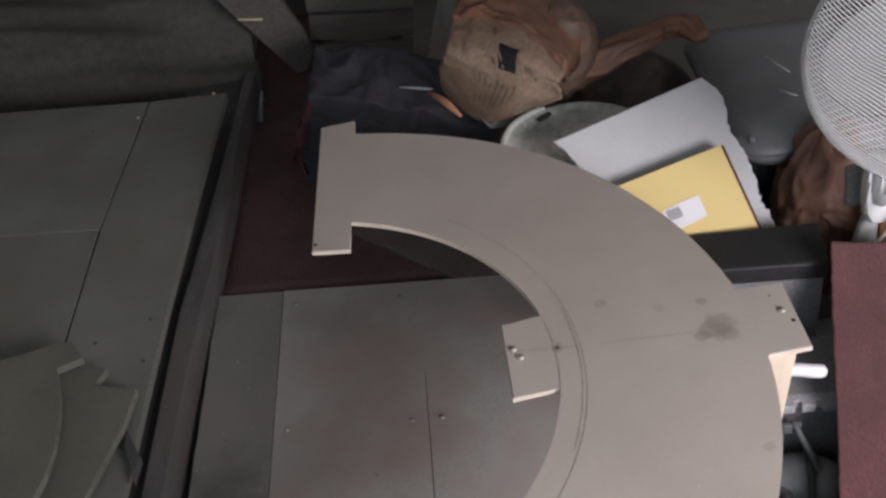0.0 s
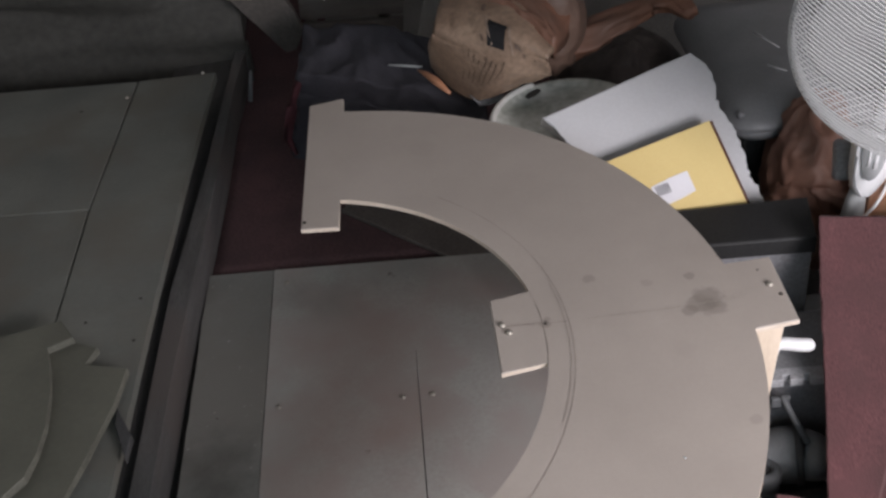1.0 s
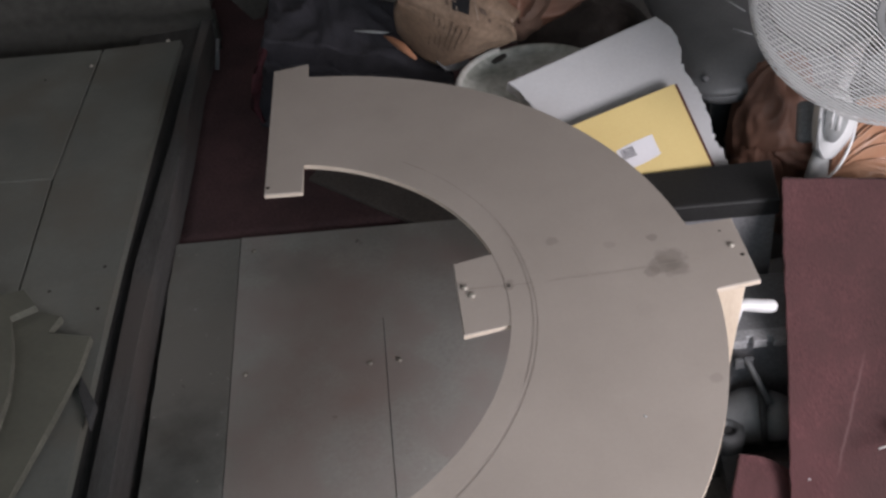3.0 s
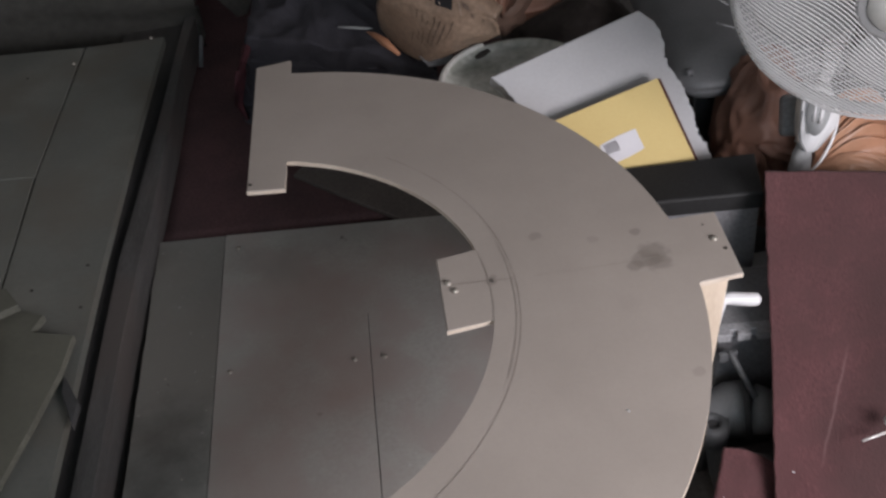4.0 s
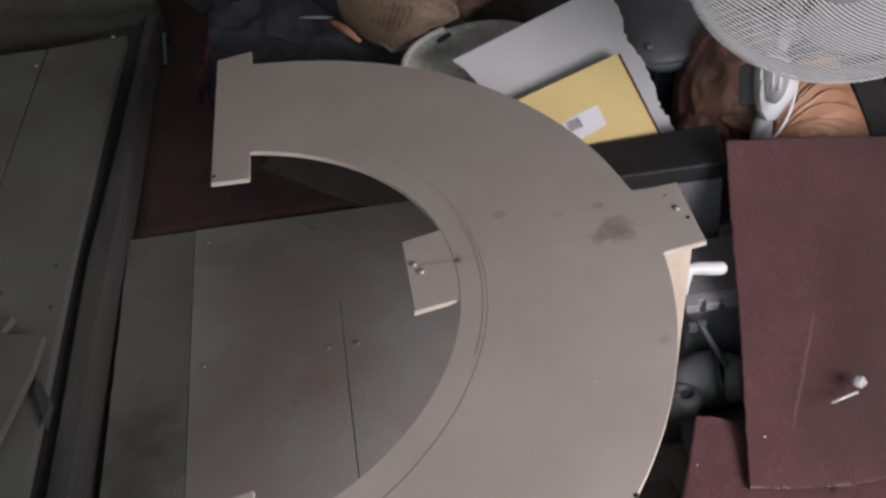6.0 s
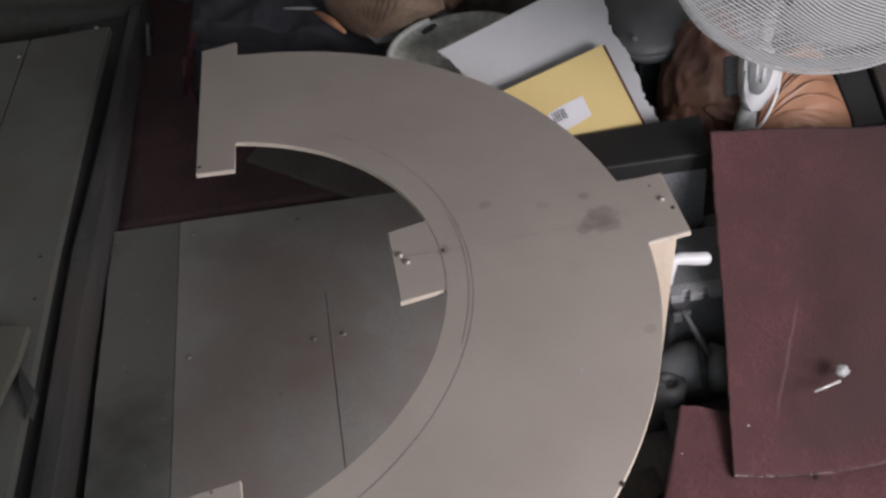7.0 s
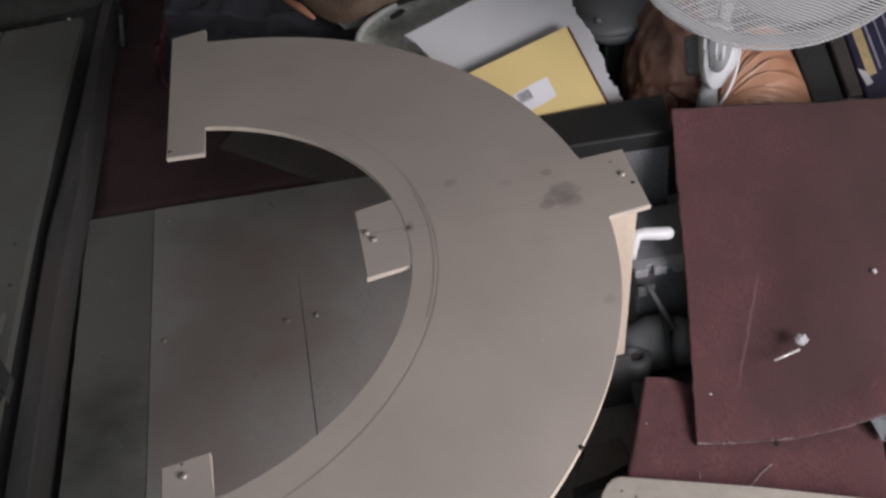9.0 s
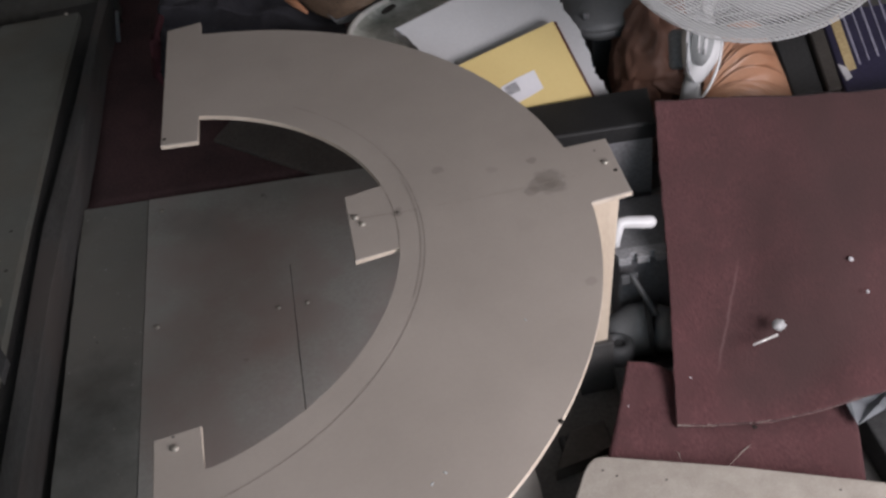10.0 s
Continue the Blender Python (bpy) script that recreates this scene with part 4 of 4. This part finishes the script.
part("bracket", box(0.872, 0.898, -0.266, -0.259, 0.085, 0.102, 0.002), M_TOOL2, strut, "dark grey bracket")
tool = thing("grey_tool", (0.89, -0.29, FLOOR_Z), "smooth dark grey moulded plastic tool with a black band", "tool")
part("body", tube([(0.848, -0.290, -0.008), (0.866, -0.285, 0.0), (0.890, -0.283, 0.006), (0.906, -0.286, 0.008)], [0.028, 0.036, 0.040, 0.040], 28), M_TOOL, tool, "", True)
part("band", tube([(0.905, -0.286, 0.008), (0.914, -0.288, 0.009)], [0.042, 0.042], 28), M_BLACK, tool, "black band", True)
part("handle", tube([(0.914, -0.288, 0.009), (0.930, -0.294, 0.006), (0.952, -0.302, 0.0)], [0.036, 0.034, 0.026], 24), M_TOOL, tool, "", True)
knob = part("knob", spun([(0.02, -0.05), (0.024, 0.0), (0.022, 0.010), (0.015, 0.014), (0.010, 0.012), (0.009, 0.006), (0.001, 0.006)], Matrix.Translation((0.852, -0.318, 0.016)), 24), M_TOOL2, tool, "dull grey round knob", True)
part("socket", spun([(0.0085, 0.0), (0.0085, 0.0075)], Matrix.Translation((0.852, -0.318, 0.016)), 16), M_BLACK, knob, "dark socket")
part("foot", box(0.862, 0.94, -0.31, -0.265, FLOOR_Z, -0.025, 0.004), M_BLACK, tool)
whole("plastic_sheet", slab_of([(0.838, -0.330, 0.0), (0.880, -0.345, -0.005), (0.945, -0.36, -0.015), (0.935, -0.40, -0.03), (0.835, -0.39, -0.02)], 0.004, 0.001), M_TOOL2, "dull grey plastic sheet leaning in the clutter", "sheet")
whole("grey_sheet", prism([(0.715, -0.478), (0.751, -0.419), (0.801, -0.412), (0.801, -0.458), (0.765, -0.470)], FLOOR_Z, -0.02, 0.001), M_HARD, "dull grey sheet offcut on the floor", "sheet")
# added to cover the pale floor; black colour replaces the shade there
whole("dark_filler_box", box(1.125, 1.65, -1.15, -0.42, FLOOR_Z, 0.008, 0.004), M_BLACK, "added black box standing for the shade beside the small carpet", "box")
mat_ = thing("ribbed_mat", (0.77, -0.44, FLOOR_Z), "black ribbed rubber mat offcut on the floor", "mat")
part("base", box(0.735, 0.806, -0.472, -0.412, FLOOR_Z, FLOOR_Z + 0.008, 0.001), M_LEDGE, mat_)
for k in range(7):
    part("raised_line", box(0.738 + 0.0098 * k, 0.7425 + 0.0098 * k, -0.471, -0.413, FLOOR_Z + 0.008, FLOOR_Z + 0.014, 0.001, None, 1), M_TOOL2, mat_)


# ---- carpet offcuts ----
def frayed(u, v, depth=0.0022):
    """How far the cut edge of the carpet wanders."""
    return depth * (noise.noise(Vector((u * 21, v * 21, 0))) + 0.6 * noise.noise(Vector((u * 60, v * 60, 5))))


BIG = [
    [(0.969, -0.114, 0.285), (1.081, -0.133, 0.279), (1.189, -0.154, 0.272), (1.293, -0.165, 0.266), (1.588, -0.151, 0.244)],
    [(0.950, -0.200, 0.209), (1.051, -0.229, 0.204), (1.150, -0.260, 0.204), (1.255, -0.265, 0.192), (1.552, -0.243, 0.176)],
    [(0.927, -0.307, 0.135), (1.012, -0.330, 0.131), (1.101, -0.368, 0.141), (1.206, -0.380, 0.134), (1.492, -0.347, 0.112)],
    [(0.895, -0.424, 0.083), (0.972, -0.442, 0.078), (1.067, -0.459, 0.078), (1.173, -0.464, 0.085), (1.445, -0.424, 0.067)],
    [(0.871, -0.509, 0.063), (0.945, -0.518, 0.053), (1.018, -0.524, 0.050), (1.145, -0.526, 0.063), (1.408, -0.497, 0.043)]]


def carpet_at(u, v):
    p = rows_at(BIG, u, v)
    e = frayed(u, v)
    if u == 0:
        p.x += e
    if v in (0, 1):
        p.y += e
    p.z += 0.004 * noise.noise(Vector((u * 6, v * 5, 2)))
    return p


def backing_at(u, v):
    """The jute side under the pile, whose cut edge wanders on its own."""
    p = carpet_at(min(max(u, 0.001), 0.999), min(max(v, 0.001), 0.999))
    p.z -= 0.0052
    if u == 0:
        p.x -= 0.0016 * max(0.0, noise.noise(Vector((v * 9, 3, 1)))) + 0.0006 * noise.noise(Vector((v * 70, 1, 1)))
    if v == 1:
        p.y -= 0.0012 * max(-0.2, noise.noise(Vector((u * 11, 7, 4)))) + 0.0006 * noise.noise(Vector((u * 90, 1, 1)))
    return p


big = thing("carpet_offcut", (1.1, -0.3, 0.1), "maroon carpet offcut draped over boxes", "carpet", "carpet offcuts")
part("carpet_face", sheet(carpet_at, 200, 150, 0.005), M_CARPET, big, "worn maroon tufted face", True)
part("backing", sheet(backing_at, 160, 120, 0.002), M_FRAY, big, "frayed jute backing", True)
random.seed(8)
for k in range(40):
    u = random.choice((random.uniform(0.0, 0.17), random.uniform(0.0, 0.17), random.uniform(0.3, 0.48), random.uniform(0.17, 0.6)))
    a = carpet_at(u, 1.0) + Vector((0, 0, -0.003))
    d = Vector((random.uniform(-0.006, 0.006), random.uniform(-0.0022, 0.0012), random.uniform(-0.001, 0.002)))
    part("strand", tube([a, a + d * 0.6 + Vector((0, 0, 0.001)), a + d], 0.0004, 4), M_BACKING, big)


SMALL = [
    [(0.841, -0.392, 0.071), (0.874, -0.398, 0.063), (0.903, -0.418, 0.053), (0.950, -0.452, 0.042), (1.115, -0.480, 0.030)],
    [(0.811, -0.455, 0.066), (0.869, -0.469, 0.055), (0.920, -0.491, 0.045), (1.000, -0.515, 0.033), (1.108, -0.535, 0.020)],
    [(0.772, -0.531, 0.058), (0.855, -0.572, 0.050), (0.930, -0.600, 0.042), (1.000, -0.625, 0.030), (1.072, -0.640, 0.015)]]


def carpet2_at(u, v):
    p = rows_at(SMALL, u, v)
    if u == 0 or v == 0:
        p.x += frayed(u + 3, v, 0.0018)
        p.z -= 0.003
    p.z += 0.0025 * noise.noise(Vector((u * 6, v * 5, 8)))
    return p


small = thing("carpet_offcut", (0.97, -0.52, 0.06), "small maroon carpet offcut under a larger one", "carpet", "carpet offcuts")
part("carpet_face", sheet(carpet2_at, 70, 60, 0.005), M_CARPET, small, "maroon tufted face", True)
part("backing", sheet(lambda u, v: carpet2_at(min(max(u, 0.004), 0.996), min(max(v, 0.004), 0.996)) - Vector((0, 0, 0.0052)), 60, 50, 0.002), M_FRAY, small, "frayed jute backing", True)
tile = [(0.713, -0.593), (0.735, -0.559), (0.742, -0.548), (0.752, -0.541), (0.763, -0.541), (0.911, -0.598), (1.072, -0.664), (1.125, -0.715), (1.067, -1.025), (0.598, -0.999)]
tile_ob = whole("carpet_tile", prism(tile, 0.061, 0.075, 0.003, segs=2), M_BACKING, "beige carpet tile lying face down with rounded corners", "carpet")
for at in ((0.757, -0.563, 0.075), (0.827, -0.596, 0.075), (0.771, -0.575, 0.075), (1.018, -0.662, 0.075)):
    shared("nail_hole", PIN_HOLE, at, tile_ob)
whole("low_box", prism([(1.0, -0.40), (1.5, -0.38), (1.5, -0.16), (1.03, -0.18)], FLOOR_Z, 0.075, 0.003), M_CASE, "dark box under the carpet offcuts", "box")
whole("low_box", box(0.76, 1.05, -0.99, -0.69, FLOOR_Z, 0.061, 0.003), M_BLACK, "dark box under the beige tile", "box")

# ---- small things lying on the carpet ----
plug = thing("wall_plug", (1.021, -0.430, 0.106), "steel screw with a pale plastic plug lying on carpet", "screw")
part("shaft", tube([(0.994, -0.448, 0.112), (1.030, -0.441, 0.114)], [0.0015, 0.0019], 8), M_SHAFT, plug, "bare steel shaft", True)
part("head", crumpled((1.035, -0.432, 0.122), (0.0082, 0.0072, 0.007), 21, 0.4, 18, 20, 14), M_PLUG, plug, "pale plastic plug", True)
random.seed(11)
for at, r in (((1.159, -0.371, 0.152), 0.0055), ((1.164, -0.415, 0.131), 0.004), ((0.829, -0.446, 0.062), 0.003), ((0.820, -0.463, 0.062), 0.0022), ((0.903, -0.467, 0.097), 0.002), ((1.034, -0.590, 0.012), 0.002), ((0.994, -0.608, 0.042), 0.0025)):
    whole("paint_chip", crumpled(at, (r * 0.8, r * 0.5, r * 0.25), random.random() * 9, 0.45, 14, 12, 8, random.random() * 3), M_PAPER, "tiny white chip lying on carpet", "debris", "white chips", smooth=True)
for a, b in (((0.911, -0.583, 0.053), (0.965, -0.541, 0.034)), ((0.984, -0.607, 0.038), (1.030, -0.623, 0.027)), ((0.858, -0.544, 0.053), (0.856, -0.564, 0.065))):
    m = (Vector(a) + Vector(b)) / 2 + Vector((0.002, 0.003, 0.002))
    whole("loose_thread", tube([a, m, b], [0.0003, 0.0005, 0.0004], 5), M_BACKING, "pale loose thread on carpet", "thread", "loose threads")
hole = min((carpet2_at(i / 60, j / 60) for i in range(61) for j in range(61)), key=lambda p: (p.x - 0.974) ** 2 + (p.y + 0.521) ** 2)
whole("burn_mark", spun([(0.0036, hole.z - 0.002), (0.0034, hole.z + 0.0006), (0.001, hole.z + 0.001)], Matrix.Translation((hole.x, hole.y, 0)), 12), M_HOLE, "small black burnt spot on carpet", "debris")
fold = bmesh.new()
fp = [(1.092, -0.523, 0.053), (1.098, -0.527, 0.054), (1.102, -0.547, 0.030), (1.130, -0.516, 0.027), (1.132, -0.534, 0.045), (1.140, -0.540, 0.042), (1.177, -0.499, 0.034), (1.109, -0.491, 0.044)]
vs = [fold.verts.new(p) for p in fp]
for f in ((0, 1, 2), (1, 3, 2), (3, 4, 2), (4, 5, 2), (0, 7, 1), (1, 7, 3), (3, 7, 6), (3, 6, 4), (4, 6, 5)):
    fold.faces.new([vs[i] for i in f])
bmesh.ops.solidify(fold, geom=fold.faces[:], thickness=0.0008)
whole("folded_paper", fold, M_SCRAP, "folded white paper scrap under the carpet edge", "paper")

# ---- cases and bags at the back ----
def rounded_block(x0, x1, y0, y1, radius, levels):
    """A moulded block: rounded outlines, drawn in by an inset at each level."""
    bm = bmesh.new()
    rows = []
    for inset, z in levels:
        a, b, c, d, q = x0 + inset, x1 - inset, y0 + inset, y1 - inset, max(radius - inset * 0.6, 0.004)
        pts = arc((b - q, d - q), q, 0, 90, 6) + arc((a + q, d - q), q, 90, 180, 6) + arc((a + q, c + q), q, 180, 270, 6) + arc((b - q, c + q), q, 270, 360, 6)
        rows.append([bm.verts.new((x, y, z)) for x, y in pts])
    n = len(rows[0])
    for lo, hi in zip(rows, rows[1:]):
        for k in range(n):
            bm.faces.new((lo[k], lo[(k + 1) % n], hi[(k + 1) % n], hi[k]))
    bm.faces.new(rows[0][::-1])
    bm.faces.new(rows[-1])
    return bm


CASE_Z = 0.2
# added support; the dark void below the case is put into its colour
whole("dark_box", box(0.975, 1.145, 0.235, 0.50, FLOOR_Z, CASE_Z, 0.004), M_BLACK, "added black support filling the dark void under the moulded case", "box")
case = thing("tool_case", (1.06, 0.36, CASE_Z), "dark grey moulded plastic case with rounded corners", "case")
part("body", rounded_block(0.928, 1.217, 0.163, 0.572, 0.05, [(0.07, CASE_Z), (0.04, CASE_Z + 0.003), (0.018, CASE_Z + 0.012), (0.004, CASE_Z + 0.026), (0.001, 0.238)]), M_GREY, case, "", True)
part("lid", rounded_block(0.925, 1.220, 0.160, 0.575, 0.052, [(0.003, 0.238), (0.001, 0.240), (0.003, 0.247), (0.010, 0.256), (0.024, 0.267), (0.045, 0.276), (0.075, 0.281), (0.11, 0.282)]), M_GREY, case, "", True)
part("rivet", spun([(0.006, 0.272), (0.006, 0.280), (0.003, 0.282)], Matrix.Translation((0.951, 0.186, -0.014)), 14), M_CRATE, case, "", True)
# two pale tubes stand for light streaks glinting on the lid
for a, b in (((1.035, 0.402, 0.282), (1.059, 0.340, 0.282)), ((1.024, 0.289, 0.282), (1.047, 0.265, 0.282))):
    part("raised_line", tube([a, b], [0.0022, 0.0015], 8), M_LGREY, case, "", True)
brown = thing("plastic_bag", (1.05, 0.13, FLOOR_Z), "dark brown crumpled plastic bag slumped beside the fan", "bag", "plastic bags")
part("body", crumpled((1.062, 0.150, 0.140), (0.078, 0.097, 0.15), 2, 0.17, 6.5, 130, 84, floor=FLOOR_Z, fine=0.2), M_BROWN, brown, "", True)
part("fold", crumpled((1.012, 0.085, 0.115), (0.05, 0.057, 0.077), 5, 0.14, 6, 90, 60, floor=FLOOR_Z, fine=0.12), M_BROWN, brown, "slack fold of brown film", True)
part("twisted_corner", twist([(1.045, 0.085, 0.185), (1.072, 0.060, 0.175), (1.095, 0.052, 0.160), (1.105, 0.03, 0.14)], [0.030, 0.020, 0.016, 0.022], 6), M_BROWN, brown, "twisted corner of brown film", True)

gather = (1.071, -0.037, 0.211)
RIM = [(1.109, 0.068, 0.196), (1.116, 0.047, 0.250), (1.148, 0.054, 0.278), (1.191, 0.044, 0.275), (1.197, -0.002, 0.253), (1.208, -0.055, 0.200), (1.199, -0.084, 0.167)]


def pleated(u, v):
    p = Vector(gather).lerp(rows_at([RIM, RIM], u, 0), v)
    n = noise.noise(Vector((u * 6, v * 1.5, 3)))
    p.z += 0.028 * math.sin(math.pi * v) + (0.001 * math.sin(u * 44 + 5 * n) * (1 - 0.6 * u) + (0.013 - 0.003 * u) * (1 - 2 * abs(noise.noise(Vector((u * 13, v * 0.9, 7))))) + (0.0022 * math.sin(u * 131 + 7 * n) + 0.0035 * (1 - 2 * abs(noise.noise(Vector((u * 60, v * 3.5, 1)))))) * (1.2 - v)) * math.sin(math.pi * min(1, v * 0.9 + 0.08)) + 0.006 * n * v
    return p


bright = thing("plastic_bag", (*RIM[3][:2], FLOOR_Z), "bright orange bag gathered into pleats", "bag", "plastic bags")
part("film", sheet(pleated, 300, 36, 0.05), M_ORANGE2, bright, "", True)
part("gathered_neck", twist([(1.071, -0.037, 0.211), (1.062, -0.048, 0.207), (1.054, -0.052, 0.195)], [0.009, 0.008, 0.014], 9), M_ORANGE2, bright, "twisted orange neck", True)
bin_ = thing("black_bin", (1.27, 0.05, FLOOR_Z), "black open bin beside the fan", "bin")
part("body", prism([(1.255, 0.153), (1.208, -0.060), (1.254, -0.064), (1.313, 0.170)], FLOOR_Z, 0.205, 0.002), M_BLACK, bin_)
part("rim", prism([(1.313, 0.150), (1.255, -0.077), (1.277, -0.076), (1.341, 0.159)], 0.17, 0.214, 0.002), M_HARD, bin_, "dull brown rim")
book = thing("game_box", (1.43, 0.0, FLOOR_Z), "navy printed box with a yellow stripe", "box")
BZ = 0.215
part("body", prism([(1.335, 0.132), (1.275, -0.095), (1.541, -0.171), (1.589, 0.113)], FLOOR_Z, BZ, 0.002), M_BLUE, book)
part("stripe", prism([(1.348, 0.135), (1.363, 0.130), (1.317, -0.038), (1.301, -0.042)], BZ, BZ + 0.001, 0), M_GOLD, book, "yellow stripe")
part("label", prism([(1.295, -0.019), (1.304, -0.032), (1.300, -0.060), (1.288, -0.066)], BZ + 0.0012, BZ + 0.002, 0), M_PAPER, book, "torn white label")
for k in range(6):
    a, b = Vector((1.370, 0.129)).lerp(Vector((1.462, 0.153)), k / 5), Vector((1.327, -0.030)).lerp(Vector((1.415, -0.004)), k / 5)
    part("print_line", ribbon([(a.x, a.y), (b.x, b.y)], 0.0022 if k % 2 else 0.0034, BZ + 0.0008), M_PRINT3, book)

# ---- fan ----
FAN = Matrix.Translation((1.063, -0.203, 0.590)) @ Vector((-0.354, -0.933, -0.056)).to_track_quat("Z", "Y").to_matrix().to_4x4()
fan = thing("desk_fan", (1.056, -0.03, FLOOR_Z), "white desk fan with wire grille", "fan")
RF = 0.182


def wire_dome(depth, slant, thick, step=1):
    """Slanting wires across a shallow dome, bent where they meet the hub."""
    bm = bmesh.new()
    d, q = Vector((math.cos(radians(slant)), math.sin(radians(slant)))), Vector((-math.sin(radians(slant)), math.cos(radians(slant))))
    for k in range(-37, 38, step):
        off = 0.00465 * k
        run, runs = [], []
        for i in range(121):
            x = RF * (i / 60 - 1)
            w = -math.sin(math.pi * max(-1.0, min(1.0, x / 0.1)))
            w *= max(0.0, min(1.0, (0.115 - abs(off)) / 0.06))
            p = d * x + q * (off + 0.007 * w)
            if 0.044 < p.length < RF:
                run.append(FAN @ Vector((p.x, p.y, depth * math.sqrt(1 - (p.length / (RF * 1.005)) ** 2))))
            elif run:
                runs.append(run)
                run = []
        for pts in runs + [run]:
            if len(pts) > 2:
                tube(pts, thick, 5, bm)
    return bm


def hoop(radius, h, thick):
    return tube([FAN @ Vector((radius * math.cos(a), radius * math.sin(a), h)) for a in [2 * math.pi * i / 72 for i in range(72)]], thick, 8, None, True)


part("front_grille", wire_dome(0.042, -34, 0.00095), M_WIRE, fan, "white wire grille", True)
part("back_grille", wire_dome(-0.05, 8, 0.0008, 2), M_WIRE, fan, "white wire grille", True)
part("rim", spun([(RF - 0.005, 0.0), (RF - 0.001, -0.002), (RF, -0.006), (RF - 0.002, -0.019), (RF - 0.006, -0.021), (RF - 0.007, -0.012), (RF - 0.005, 0.0)], FAN, 96, None, False), M_LGREY, fan, "grey clamp ring", True)
part("rim", hoop(RF, 0.002, 0.0010), M_WIRE, fan, "", True)
part("hub", spun([(0.040, 0.030), (0.0465, 0.036), (0.046, 0.041), (0.042, 0.0425), (0.001, 0.0425)], FAN), M_HUB, fan, "", True)
part("badge", spun([(0.034, 0.042), (0.033, 0.0455), (0.001, 0.047)], FAN), M_BADGE, fan, "white hub badge", True)


def blade(k):
    """A sickle-shaped blade, its leading corner cut back."""
    def at(u, v):
        top = 0.104 + 0.058 * min(1.0, v / 0.7) ** 0.75 - 0.03 * (max(0.0, v - 0.78) / 0.22) ** 2
        r = 0.03 + (top - 0.03) * u
        a0, a1 = -107 - 150 * (r - 0.04), -1 - 270 * (r - 0.062)
        a = radians(a0 + (a1 - a0) * v + 120 * k)
        return FAN @ Vector((r * math.cos(a), r * math.sin(a), -0.014 * (v - 0.5)))
    return sheet(at, 20, 30, 0.002)


for k in range(3):
    part("blade", blade(k), M_BLADE, fan, "pale grey fan blade", True)
part("motor", spun([(0.02, -0.13), (0.05, -0.12), (0.06, -0.09), (0.06, -0.045), (0.03, -0.03)], FAN), M_WHITE, fan, "", True)
cbx = [(1.052, -0.056, 0.259), (1.040, -0.050, 0.274), (1.034, -0.058, 0.342), (1.047, -0.052, 0.363), (1.082, -0.054, 0.347), (1.084, -0.061, 0.305), (1.065, -0.063, 0.271)]


control = part("control_box", slab_of(loop_of(cbx), 0.028, 0.004), M_WHITE, fan, "white control box", True)
part("panel", slab_of(loop_of([(1.054, -0.061, 0.293), (1.046, -0.057, 0.305), (1.043, -0.060, 0.351), (1.072, -0.061, 0.345), (1.072, -0.061, 0.317), (1.065, -0.060, 0.297)]), 0.002, 0.0005), M_LGREY, control, "grey button panel", True)
for a, b, w in (((1.051, -0.062, 0.317), (1.051, -0.063, 0.347), 0.0022), ((1.060, -0.063, 0.313), (1.062, -0.063, 0.342), 0.0034)):
    part("button", tube([a, b], [w, w * 0.8], 10), M_WHITE, control, "white slide button", True)
part("seam", tube([(1.035, -0.059, 0.333), (1.036, -0.056, 0.303), (1.040, -0.055, 0.279), (1.048, -0.059, 0.263)], 0.0012, 6), M_TOOL, control, "dark seam", True)
part("bracket", obox(Matrix.Translation((1.043, -0.003, 0.253)) @ pose(0, 0, 0, -35, 0, -15), 0.026, 0.03, 0.06, 0.008, None, 3), M_CRATE, fan, "grey pivot bracket", True)
part("neck", tube([(1.056, -0.030, 0.170), (1.053, -0.033, 0.213), (1.052, -0.038, 0.243), (1.056, -0.036, 0.261)], [0.020, 0.016, 0.014, 0.014], 18), M_LGREY, fan, "grey neck", True)
part("stem", tube([(1.056, -0.036, 0.261), (1.098, 0.013, 0.384), (1.101, -0.034, 0.497), FAN @ Vector((0, 0, -0.10))], 0.016, 14), M_WHITE, fan, "", True)
part("base", spun([(0.10, FLOOR_Z), (0.10, FLOOR_Z + 0.012), (0.05, FLOOR_Z + 0.022), (0.02, FLOOR_Z + 0.03), (0.018, 0.13)], Matrix.Translation((1.056, -0.030, 0)), 32), M_WHITE, fan, "", True)
part("cord", tube(loop_of([(1.094, -0.037, 0.308), (1.086, -0.059, 0.298), (1.074, -0.074, 0.282), (1.062, -0.079, 0.261), (1.052, -0.071, 0.235), (1.048, -0.070, 0.221)], 5)[:26], 0.0022, 8), M_WHITE, fan, "white cord", True)
